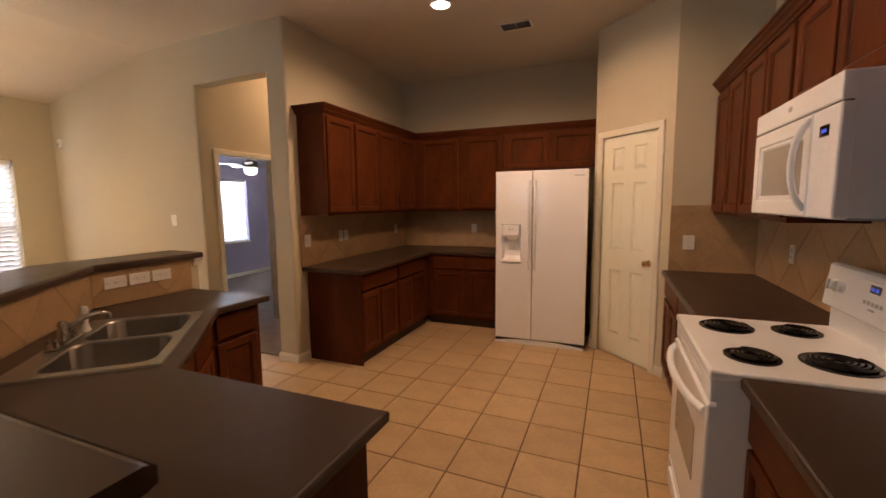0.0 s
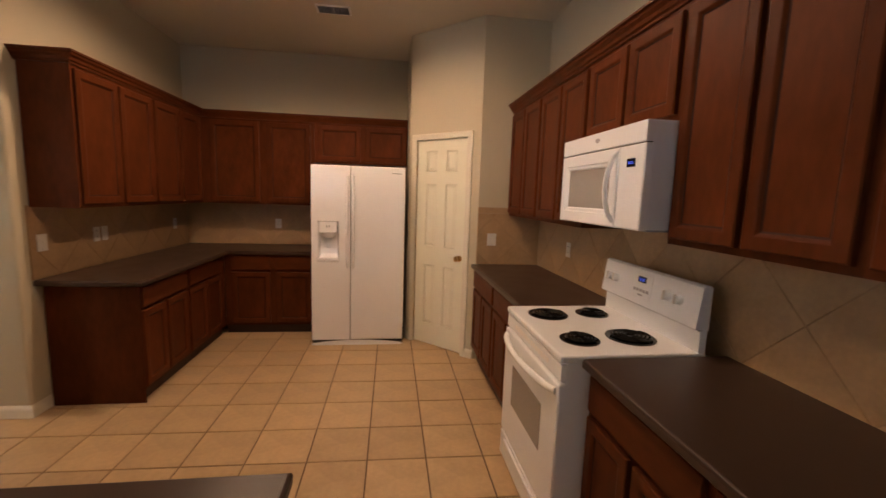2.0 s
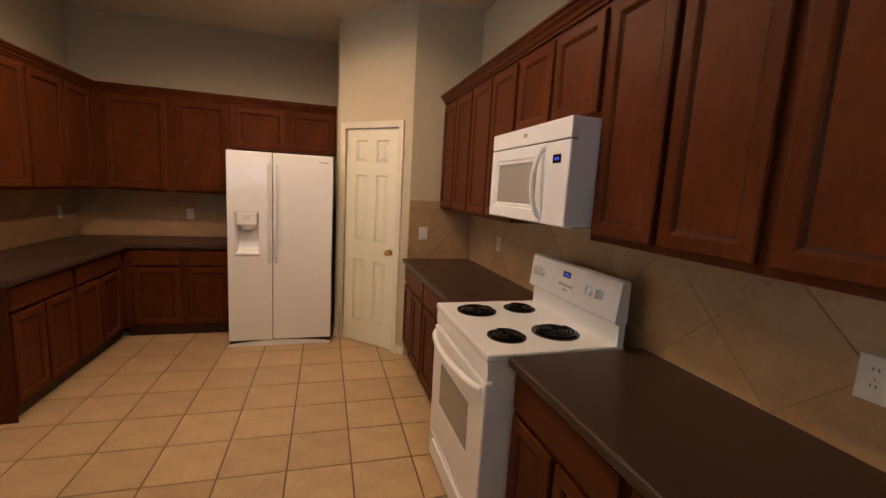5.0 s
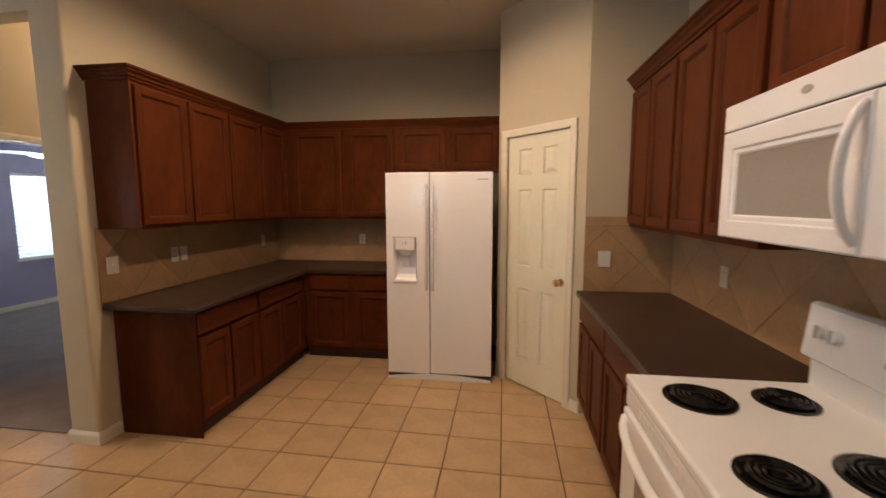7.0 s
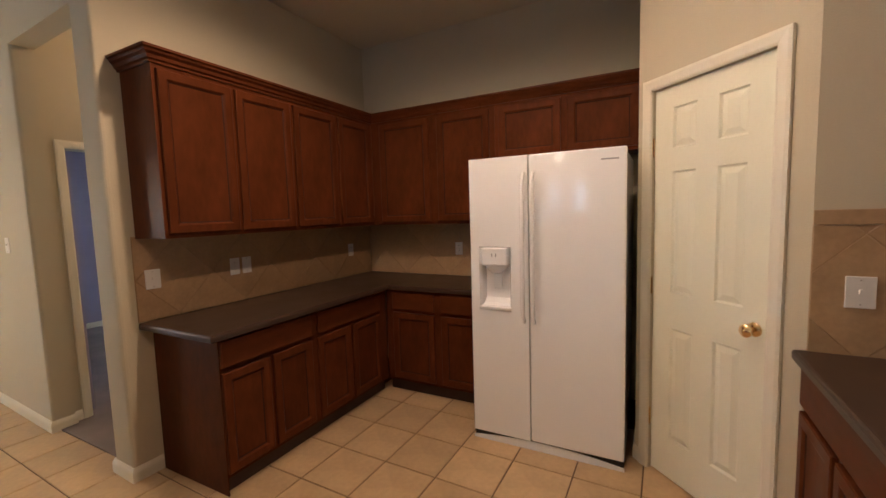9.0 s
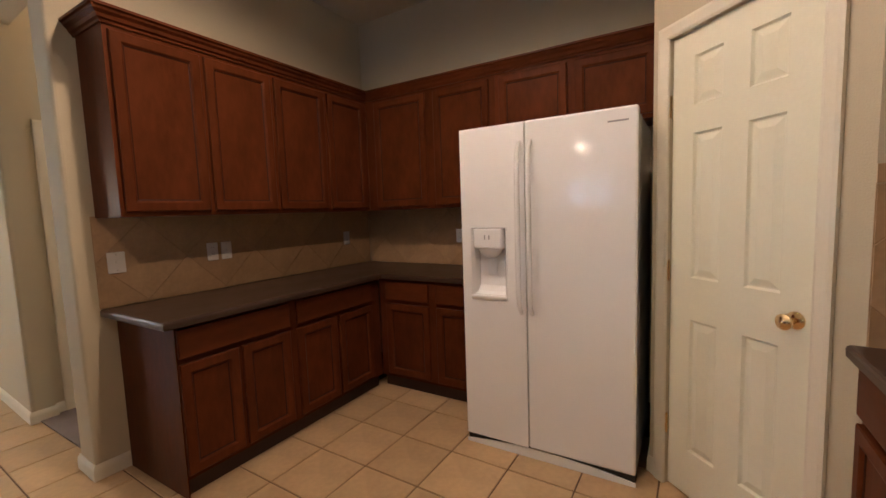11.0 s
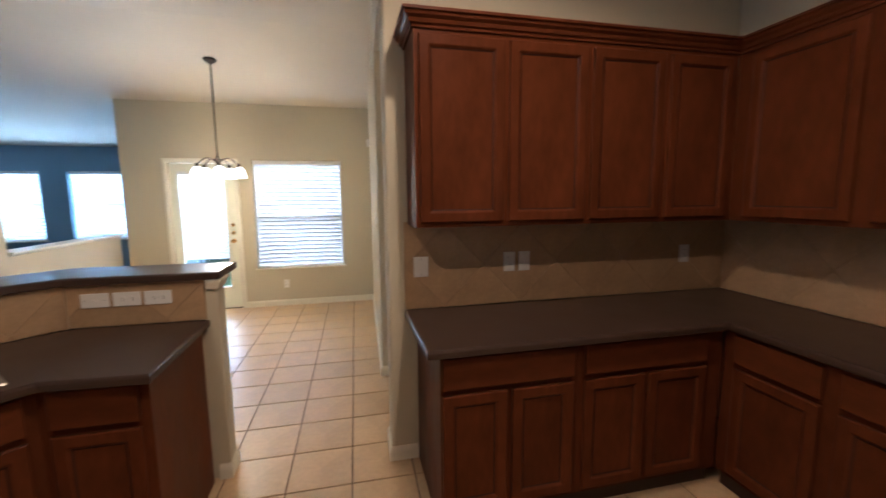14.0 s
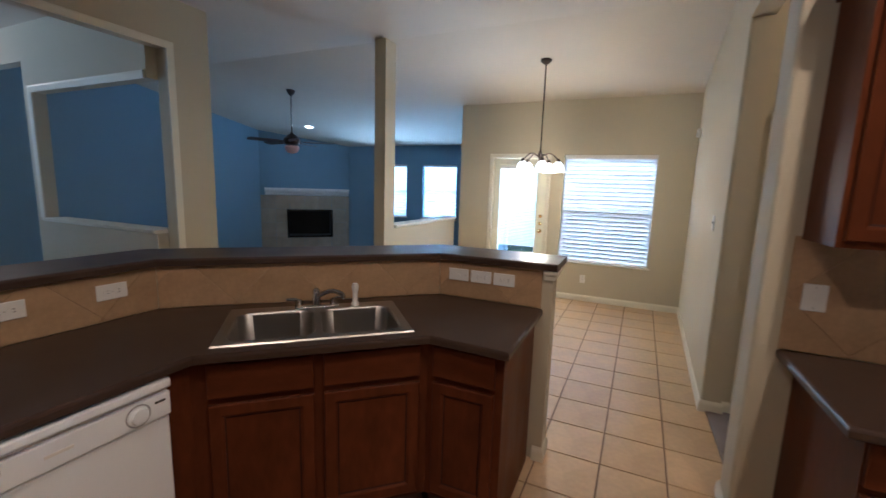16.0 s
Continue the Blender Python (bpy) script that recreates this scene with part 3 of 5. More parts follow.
PONY = [(-2.585, 2.31), (-2.585, 1.63), (-1.58, 0.53), (-0.44, 0.53)]
bm = bmesh.new()
sweep(bm, PONY, [(0.009, 0), (0.13, 0), (0.13, 1.132), (0.009, 1.132)])
solid("wall_peninsula", bm, M_WALL, "beige low wall behind the peninsula worktop", "wall")
BARP = [(-0.012, 1.133), (-0.020, 1.139), (-0.022, 1.160), (-0.017, 1.169), (-0.008, 1.172), (0.335, 1.172), (0.345, 1.169), (0.35, 1.160), (0.348, 1.139), (0.34, 1.133)]
bm = bmesh.new()
sweep(bm, [(-2.585, 2.33), (-2.585, 1.63), (-1.58, 0.53), (-0.37, 0.53)], BARP)
bt = thing("bar_top", pose(-1.58, 0.53, 1.133), "brown laminate raised bar top on the low wall", "bar top")
bm.transform(Matrix.Translation((1.58, -0.53, -1.133)))
part("top", bm, M_COUNTER, bt)
bm = bmesh.new()
sweep(bm, [(-2.585, 2.329), (-2.585, 1.63), (-1.58, 0.53), (-0.371, 0.53)], [(-0.026, 1.137), (-0.026, 1.163), (-0.021, 1.168), (-0.02, 1.137)])
bm.transform(Matrix.Translation((1.58, -0.53, -1.133)))
part("edge_band", bm, M_COUNTER, bt)
bm = bmesh.new()
sweep(bm, [(-2.585, 2.262), (-2.585, 2.311), (-2.715, 2.311), (-2.715, 1.75)], [(0, 0), (0.010, 0.0), (0.014, 0.02), (0.024, 0.035), (0.026, 0.05), (0, 0.05)], 1.082)
solid("trim_peninsula", bm, M_TRIM, "cream moulding under the bar end", "trim")


# ---- tiles on walls ----
def tile_field(name, m, length, z0, z1, parent_label, size=0.33, shift=0.0, drop=0.0):
    """Tiles set on the diagonal on a backing sheet; local x along the wall, z up, facing local -y."""
    wallp = tagged(new(name), parent_label, "wall tiles", kind="structure")
    wallp.matrix_world = m
    bm = bmesh.new()
    box(bm, 0, length, -0.004, 0.0, z0, z1)
    part("grout", bm, M_WGROUT, wallp)
    d = size * math.sqrt(2)
    count = int(length / (d / 2)) + 4
    rows = int((z1 - z0) / (d / 2)) + 3
    for i in range(-2, count):
        for j in range(-2, rows):
            if (i + j) % 2:
                continue
            cx, cz = shift + i * d / 2, z0 + drop + j * d / 2
            r = d / 2 - 0.0020
            poly = [(cx - r, cz), (cx, cz - r), (cx + r, cz), (cx, cz + r)]
            for a, b, c in ((-1, 0, -0.002), (1, 0, length - 0.002), (0, -1, -z0 - 0.002), (0, 1, z1 - 0.002)):
                poly = clip(poly, a, b, c)
            if len(poly) < 3:
                continue
            area = abs(sum(p[0] * q[1] - q[0] * p[1] for p, q in zip(poly, poly[1:] + poly[:1]))) / 2
            if area < 0.0012:
                continue
            bm = bmesh.new()
            mx = sum(p[0] for p in poly) / len(poly)
            mz = sum(p[1] for p in poly) / len(poly)
            lo = [bm.verts.new((x - mx, 0.0, z - mz)) for x, z in poly]
            hi = [bm.verts.new(((x - mx) * 0.990, -0.0028, (z - mz) * 0.990)) for x, z in poly]
            for k in range(len(poly)):
                bm.faces.new((lo[k], lo[(k + 1) % len(poly)], hi[(k + 1) % len(poly)], hi[k]))
            bm.faces.new(hi)
            t = part("tile", bm, M_WTILE, wallp)
            t.location = (mx, -0.004, mz)
    return wallp


tile_field("tile_wall_west", pose(XW, 3.30, 0, 0, 0, 90), YN - 3.30, CZ + 0.001, UZ0 + 0.01, "tan stone-look tiles set diagonally behind the worktop", shift=0.0, drop=0.01)
tile_field("tile_wall_north", pose(XW + 0.01, YN, 0), 1.60, CZ + 0.001, UZ0 + 0.01, "tan stone-look tiles set diagonally behind the worktop", shift=0.2)
tp = tile_field("tile_wall_pantry", pose(PA.x, PA.y, 0), XE - PA.x - 0.01, CZ + 0.001, 1.412, "tan stone-look tiles set diagonally beside the pantry door", shift=0.38)
for x0, x1 in ((0.0, 0.298), (0.300, 0.593)):
    bm = bmesh.new()
    rbox(bm, x0, x1, -0.0075, 0.0, 1.4135, 1.468, 0.002)
    part("border_tile", bm, M_WTILE, tp)
tile_field("tile_wall_east", pose(XE, PA.y, 0, 0, 0, -90), 3.75, CZ - 0.02, UZ0 + 0.06, "tan stone-look tiles set diagonally behind the range", shift=0.004, drop=0.266)
tile_field("tile_wall_sink", pose(F[0], F[1], 0, 0, 0, DYAW) @ pose(0, 0.008, 0), (Vector(G) - Vector(F)).length, CZ + 0.001, 1.133, "tan stone-look tiles set diagonally below the bar top", shift=0.12, drop=0.02)
tile_field("tile_wall_bar", pose(A2[0] - 0.03, A2[1], 0, 0, 0, 180) @ pose(0, 0.008, 0), A2[0] - 0.03 - F[0], CZ + 0.001, 1.133, "tan stone-look tiles set diagonally below the bar top", shift=0.2, drop=0.02)
tile_field("tile_wall_bar_end", pose(G[0], G[1], 0, 0, 0, 90) @ pose(0, 0.008, 0), 0.62, CZ + 0.001, 1.133, "tan stone-look tiles set diagonally below the bar top", shift=0.2, drop=0.02)


# ---- appliances ----
def fridge():
    f = thing("fridge", pose(-0.934, 4.472, 0), "white side-by-side fridge with ice dispenser, standing on the tiles", "fridge")
    w, h, sp = 0.919, 1.824, 0.383
    bm = bmesh.new()
    rbox(bm, 0.006, w - 0.006, 0.075, 0.72, 0.03, h - 0.012, 0.006)
    part("cabinet_body", bm, M_FRIDGE, f)
    bm = bmesh.new()
    n = 24
    top = [(w * k / n, 0.020 + 0.034 * (1 - (2 * k / n - 1) ** 2)) for k in range(n + 1)]
    rows = [[bm.verts.new((x, y, q)) for x, z in top for q in (0.0, z)] for y in (0.008, 0.014)]
    for k in range(n):
        a, b = rows
        i = 2 * k
        bm.faces.new((a[i], a[i + 2], a[i + 3], a[i + 1]))
        bm.faces.new((b[i], b[i + 1], b[i + 3], b[i + 2]))
        bm.faces.new((a[i + 1], a[i + 3], b[i + 3], b[i + 1]))
        bm.faces.new((a[i], b[i], b[i + 2], a[i + 2]))
    for i in (0, 2 * n):
        bm.faces.new((rows[0][i], rows[0][i + 1], rows[1][i + 1], rows[1][i]))
    bmesh.ops.recalc_face_normals(bm, faces=bm.faces)
    part("base_grille", bm, M_WHITE, f, "white bowed base grille")
    # near-black strip paints the shade of the gap below the doors
    bm = bmesh.new()
    rbox(bm, 0.004, w - 0.004, 0.016, 0.10, 0.004, 0.059, 0.002)
    part("gap_shade_strip", bm, M_DARKSLOT, f, "dark strip standing in for shade under the doors")
    # freezer door, open at the dispenser
    dx0, dx1, dz0, dz1 = 0.058, 0.275, 0.875, 1.275
    d = new("freezer_door")
    d.parent = f
    bm = bmesh.new()
    xs, zs = (0.0, dx0, dx1, sp - 0.003), (0.06, dz0, dz1, h)
    grid = {(i, j, y): bm.verts.new((xs[i], y, zs[j])) for i in range(4) for j in range(4) for y in (0.0, 0.07)}
    for i in range(3):
        for j in range(3):
            if (i, j) != (1, 1):
                for y in (0.0, 0.07):
                    bm.faces.new([grid[(i + a, j + b, y)] for a, b in ((0, 0), (1, 0), (1, 1), (0, 1))])
    for k in range(3):
        for a, b in (((k, 0), (k + 1, 0)), ((k, 3), (k + 1, 3)), ((0, k), (0, k + 1)), ((3, k), (3, k + 1))):
            bm.faces.new((grid[(*a, 0.0)], grid[(*b, 0.0)], grid[(*b, 0.07)], grid[(*a, 0.07)]))
    for a, b in (((1, 1), (2, 1)), ((2, 1), (2, 2)), ((2, 2), (1, 2)), ((1, 2), (1, 1))):
        bm.faces.new((grid[(*a, 0.0)], grid[(*b, 0.0)], grid[(*b, 0.07)], grid[(*a, 0.07)]))
    bmesh.ops.recalc_face_normals(bm, faces=bm.faces)
    e = [e for e in bm.edges if all(abs(v.co.y) < 1e-5 for v in e.verts) and (all(v.co.x in (xs[0], xs[3]) for v in e.verts) or all(abs(v.co.z - h) < 1e-5 for v in e.verts))]
    bmesh.ops.bevel(bm, geom=e, offset=0.010, segments=3, affect="EDGES", profile=0.5)
    part("door_shell", bm, M_FRIDGE, d, smooth=True)
    # recess: back sheet that bows out into the drip shelf, and flared cheeks
    back = [(0.072, dz1), (0.072, dz0 + 0.12), (0.066, dz0 + 0.07), (0.046, dz0 + 0.038), (0.018, dz0 + 0.026), (-0.005, dz0 + 0.024), (-0.009, dz0 + 0.017), (-0.008, dz0 + 0.006), (0.0, dz0 - 0.004)]
    bm = bmesh.new()
    cols = [[bm.verts.new((x, y, z)) for y, z in back] for x in (dx0 + 0.003, dx1 - 0.003)]
    for k in range(len(back) - 1):
        bm.faces.new((cols[0][k], cols[0][k + 1], cols[1][k + 1], cols[1][k]))
    ext = bmesh.ops.extrude_face_region(bm, geom=list(bm.faces))["geom"]
    bmesh.ops.translate(bm, verts=[q for q in ext if isinstance(q, bmesh.types.BMVert)], vec=(0, 0.004, -0.002))
    rec = part("dispenser_recess", bm, M_FRIDGE, d, smooth=True)
    for x, sgn in ((dx0, 1), (dx1, -1)):
        bm = bmesh.new()
        prism(bm, [(x - sgn * 0.004, -0.002), (x + sgn * 0.004, -0.004), (x + sgn * 0.016, 0.020), (x + sgn * 0.026, 0.076), (x, 0.076)], dz0 - 0.004, dz1 + 0.003)
        part("cheek", bm, M_FRIDGE, d, smooth=True)
    bm = bmesh.new()
    box(bm, dx0, dx1, -0.001, 0.076, dz1 - 0.004, dz1 + 0.002)
    part("dispenser_top", bm, M_GREYPL, d)
    bm = bmesh.new()
    rbox(bm, dx0 + 0.022, dx1 - 0.022, -0.016, 0.07, dz1 - 0.118, dz1 - 0.002, 0.013, 3)
    panel = part("dispenser_panel", bm, M_FRIDGE, d, smooth=True)
    for k in (-1, 1):
        bm = bmesh.new()
        cx = (dx0 + dx1) / 2 + k * 0.013
        rbox(bm, cx - 0.0035, cx + 0.0035, -0.018, -0.014, dz1 - 0.062, dz1 - 0.038, 0.001)
        part("button", bm, M_GREYPL, panel)
    bm = bmesh.new()
    lathe(bm, pose((dx0 + dx1) / 2, 0.030, dz1 - 0.165) @ Matrix.Diagonal((1, 0.62, 1, 1)), [(0.034, 0.0), (0.046, 0.008), (0.066, 0.028), (0.072, 0.05)], 24)
    part("spout", bm, M_FRIDGE, d, smooth=True)
    bm = bmesh.new()
    rbox(bm, (dx0 + dx1) / 2 - 0.028, (dx0 + dx1) / 2 + 0.028, 0.052, 0.064, dz0 + 0.13, dz0 + 0.225, 0.005)
    part("paddle", bm, M_WHITE, d, smooth=True)
    bm = bmesh.new()
    rbox(bm, sp + 0.003, w, 0.0, 0.07, 0.06, h, 0.010, 3)
    r = part("fridge_door", bm, M_FRIDGE, f, smooth=True)
    for x, own in ((sp - 0.030, d), (sp + 0.030, r)):
        bm = bmesh.new()
        n = 26
        us = [k / n for k in range(n + 1)]
        pts = [(x, 0.004 - 0.040 * (1 - abs(2 * u - 1) ** 14), 0.812 + 0.908 * u) for u in us]
        tube(bm, pts, [0.0105 + 0.0025 * (1 - abs(2 * u - 1) ** 5) for u in us], 14)
        part("handle", bm, M_FRIDGE, own, smooth=True)
    bm = bmesh.new()
    rbox(bm, w - 0.130, w - 0.040, -0.0015, 0.001, h - 0.066, h - 0.058, 0.0005)
    part("name_plate", bm, M_GREYPL, r, "small grey name plate")


fridge()


def curved_handle(x0, z0, x1, z1, out, r=0.012, n=12):
    """Points of a bowed bar between two ends on a front (y = 0)."""
    return [(x0 + (x1 - x0) * k / n, -out * math.sin(math.pi * k / n) ** 0.6 + 0.002, z0 + (z1 - z0) * k / n) for k in range(n + 1)]


def knob(parent, m, r, h, material, label=""):
    bm = bmesh.new()
    lathe(bm, m, [(r, 0), (r, h * 0.25), (r * 0.86, h * 0.35), (r * 0.78, h), (r * 0.6, h * 1.08), (0.0005, h * 1.08)], 20)
    return part("knob", bm, material, parent, label, True)


def electric_range():
    g = thing("range", pose(0.512, 2.546, 0, 0, 0, -90), "white electric coil range standing between the worktops", "range")
    w = 0.762
    bm = bmesh.new()
    box(bm, 0.004, w - 0.004, 0.03, 0.66, 0.04, 0.916)
    part("body", bm, M_WHITE, g)
    bm = bmesh.new()
    rbox(bm, 0.002, w - 0.002, 0.002, 0.64, 0.908, 0.944, 0.010, 3)
    part("cooktop", bm, M_WHITE, g, smooth=True)
    bm = bmesh.new()
    rbox(bm, 0.004, w - 0.004, 0.0, 0.04, 0.205, 0.822, 0.010, 3)
    od = part("oven_door", bm, M_WHITE, g, smooth=True)
    bm = bmesh.new()
    rbox(bm, 0.17, w - 0.17, -0.003, 0.003, 0.43, 0.655, 0.002)
    part("oven_window", bm, M_MWGLASS, od, "grey tinted oven window")
    bm = bmesh.new()
    tube(bm, curved_handle(0.03, 0.785, w - 0.03, 0.785, 0.055), 0.016, 12)
    part("door_handle", bm, M_WHITE, od, smooth=True)
    bm = bmesh.new()
    rbox(bm, 0.006, w - 0.006, 0.008, 0.04, 0.830, 0.905, 0.006)
    p = part("front_strip", bm, M_WHITE, g)
    for k in range(14):
        bm = bmesh.new()
        x = 0.16 + k * 0.034
        box(bm, x, x + 0.02, 0.0065, 0.009, 0.856, 0.880)
        part("vent_slot", bm, M_PLASTIC, p)
    bm = bmesh.new()
    rbox(bm, 0.004, w - 0.004, 0.0, 0.04, 0.045, 0.195, 0.008, 3)
    dr = part("storage_drawer", bm, M_WHITE, g, smooth=True)
    bm = bmesh.new()
    rbox(bm, 0.10, w - 0.10, -0.012, 0.004, 0.158, 0.180, 0.005)
    part("drawer_lip", bm, M_WHITE, dr)
    for x in (0.04, w - 0.04):
        for y in (0.08, 0.62):
            bm = bmesh.new()
            cyl(bm, pose(x, y, 0), 0.018, 0.014, 0.045, 12)
            part("foot", bm, M_BLACK, g)
    # back guard: upright lower strip and leaning control box
    bm = bmesh.new()
    box(bm, 0.006, w - 0.006, 0.604, 0.635, 0.93, 1.040)
    part("backguard", bm, M_WHITE, g)
    bm = bmesh.new()
    pts = [(0.574, 1.050), (0.594, 1.224), (0.606, 1.232), (0.625, 1.232), (0.635, 1.222), (0.635, 1.044), (0.580, 1.044)]
    a = [bm.verts.new((0.0, y, z)) for y, z in pts]
    b = [bm.verts.new((w, y, z)) for y, z in pts]
    n = len(pts)
    for k in range(n):
        bm.faces.new((a[k], a[(k + 1) % n], b[(k + 1) % n], b[k]))
    bm.faces.new(a)
    bm.faces.new(b)
    cb = part("control_panel", bm, M_WHITE, g)
    # dark-coloured strip stands in for the shadow below the control panel
    bm = bmesh.new()
    box(bm, 0.010, w - 0.010, 0.600, 0.63, 1.036, 1.048)
    part("shadow_gap", bm, M_DARKSLOT, g, "dark strip painted as the shadow under the control panel")
    lean = math.degrees(math.atan2(0.020, 0.174))
    face = pose(0, 0.574, 1.050, 90 - lean, 0, 0)
    for x in (0.075, 0.135, w - 0.20, w - 0.125):
        k = knob(cb, face @ pose(x, 0.095, 0.0), 0.025, 0.02, M_WHITE)
        bm = bmesh.new()
        rbox(bm, -0.004, 0.004, -0.022, 0.022, 0.0, 0.012, 0.002)
        bm.transform(face @ pose(x, 0.095, 0.019))
        part("grip", bm, M_PLASTIC, k)
    bm = bmesh.new()
    rbox(bm, 0.285, 0.445, 0.035, 0.155, -0.001, 0.003, 0.001)
    bm.transform(face)
    part("control_plate", bm, M_WHITE, cb)
    bm = bmesh.new()
    rbox(bm, 0.332, 0.398, 0.112, 0.142, 0.003, 0.005, 0.001)
    bm.transform(face)
    ds = part("display", bm, M_LCDBACK, cb, "dark clock display")
    for x in (0.347, 0.358, 0.372, 0.383):
        bm = bmesh.new()
        box(bm, x - 0.0015, x + 0.0015, 0.120, 0.133, 0.005, 0.006)
        bm.transform(face)
        part("digit", bm, M_LCD, ds, "lit blue digit")
    for k in range(5):
        bm = bmesh.new()
        rbox(bm, 0.305 + k * 0.026, 0.323 + k * 0.026, 0.065, 0.080, 0.003, 0.0045, 0.0005)
        bm.transform(face)
        part("button", bm, M_GREYPL, cb)
    bm = bmesh.new()
    rbox(bm, 0.345, 0.385, 0.045, 0.053, 0.003, 0.0045, 0.0005)
    bm.transform(face)
    part("badge", bm, M_GREYPL, cb)
    for x, y, r in ((0.185, 0.174, 0.095), (0.170, 0.432, 0.078), (0.575, 0.168, 0.078), (0.558, 0.422, 0.100)):
        bm = bmesh.new()
        lathe(bm, pose(x, y, 0.944), [(r + 0.010, 0.0), (r + 0.010, 0.005), (r + 0.005, 0.0065), (r + 0.001, 0.005), (r * 0.86, 0.002), (r * 0.25, 0.0014), (0.0005, 0.0014)], 32)
        bp = part("drip_pan", bm, M_BLACK, g, "black burner drip pan", True)
        bm = bmesh.new()
        turns = 3.6 if r < 0.09 else 4.4
        pts = []
        for k in range(int(turns * 26)):
            t = k / 26
            rad = 0.018 + (r - 0.026) * t / turns
            pts.append((x + rad * math.cos(t * 2 * math.pi), y + rad * math.sin(t * 2 * math.pi), 0.9545))
        tube(bm, pts, 0.0066, 8)
        part("coil", bm, M_COIL, bp, "dark coil element", True)
        bm = bmesh.new()
        cyl(bm, pose(x, y, 0.944), 0.014, 0.014, 0.010, 16)
        part("coil_cap", bm, M_BLACK, bp)


electric_range()


def microwave():
    g = thing("microwave", pose(0.80, 2.562, 0, 0, 0, -90), "white over-range microwave hung under the short cabinet", "microwave")
    w, z0, z1 = 0.762, 1.449, 1.882
    bm = bmesh.new()
    rbox(bm, 0.0, w, 0.03, 0.44, z0 + 0.004, z1, 0.006)
    part("body", bm, M_WHITE, g)
    bm = bmesh.new()
    rbox(bm, 0.02, w - 0.02, 0.05, 0.42, z0 - 0.004, z0 + 0.006, 0.002)
    u = part("underside", bm, M_GREYPL, g, "grey underside with vent")
    bm = bmesh.new()
    box(bm, 0.25, 0.50, 0.06, 0.13, z0 - 0.010, z0 - 0.003)
    part("lamp_cover", bm, M_DARKSLOT, u)
    bm = bmesh.new()
    rbox(bm, 0.0, w, 0.0, 0.04, 1.799, z1, 0.005, 3)
    t = part("top_strip", bm, M_WHITE, g, smooth=True)
    bm = bmesh.new()
    lathe(bm, pose(0.38, 0.0005, 1.845, 90) @ Matrix.Diagonal((1.9, 1, 1, 1)), [(0.011, 0), (0.010, 0.002), (0.0005, 0.002)], 20)
    part("badge", bm, M_GREYPL, t)
    # dark filler gives the seam under the top strip its shade
    bm = bmesh.new()
    box(bm, 0.003, w - 0.003, 0.006, 0.04, 1.795, 1.7985)
    part("groove_shade", bm, M_DARKSLOT, g)
    # door frame round the window
    bm = bmesh.new()
    ring(bm, 0.0, 0.578, z0, 1.795, [(0, -0.03), (0, -0.006), (0.006, 0.0), (0.055, 0.0), (0.060, -0.005), (0.072, -0.005), (0.078, -0.010), (0.078, -0.03)])
    d = part("door", bm, M_WHITE, g)
    bm = bmesh.new()
    box(bm, 0.07, 0.508, 0.011, 0.02, z0 + 0.07, 1.725)
    part("window", bm, M_MWGLASS, d, "grey mesh window")
    bm = bmesh.new()
    tube(bm, curved_handle(0.560, 1.475, 0.560, 1.775, 0.045), 0.011, 12)
    part("handle", bm, M_WHITE, d, smooth=True)
    bm = bmesh.new()
    rbox(bm, 0.581, w, 0.0, 0.04, z0, 1.795, 0.008, 3)
    c = part("control_panel", bm, M_WHITE, g, smooth=True)
    bm = bmesh.new()
    rbox(bm, 0.644, 0.704, -0.003, 0.002, 1.704, 1.740, 0.002)
    ds = part("display", bm, M_LCDBACK, c, "dark clock display")
    for x in (0.662, 0.671, 0.681, 0.689):
        bm = bmesh.new()
        box(bm, x - 0.0013, x + 0.0013, -0.004, -0.003, 1.716, 1.727)
        part("digit", bm, M_LCD, ds, "lit blue digit")
    for r in range(6):
        for q in range(3):
            bm = bmesh.new()
            x, z = 0.630 + q * 0.03, 1.655 - r * 0.024
            rbox(bm, x, x + 0.022, -0.0008, 0.001, z, z + 0.013, 0.0004, 1)
            part("button", bm, M_WHITE, c)


microwave()


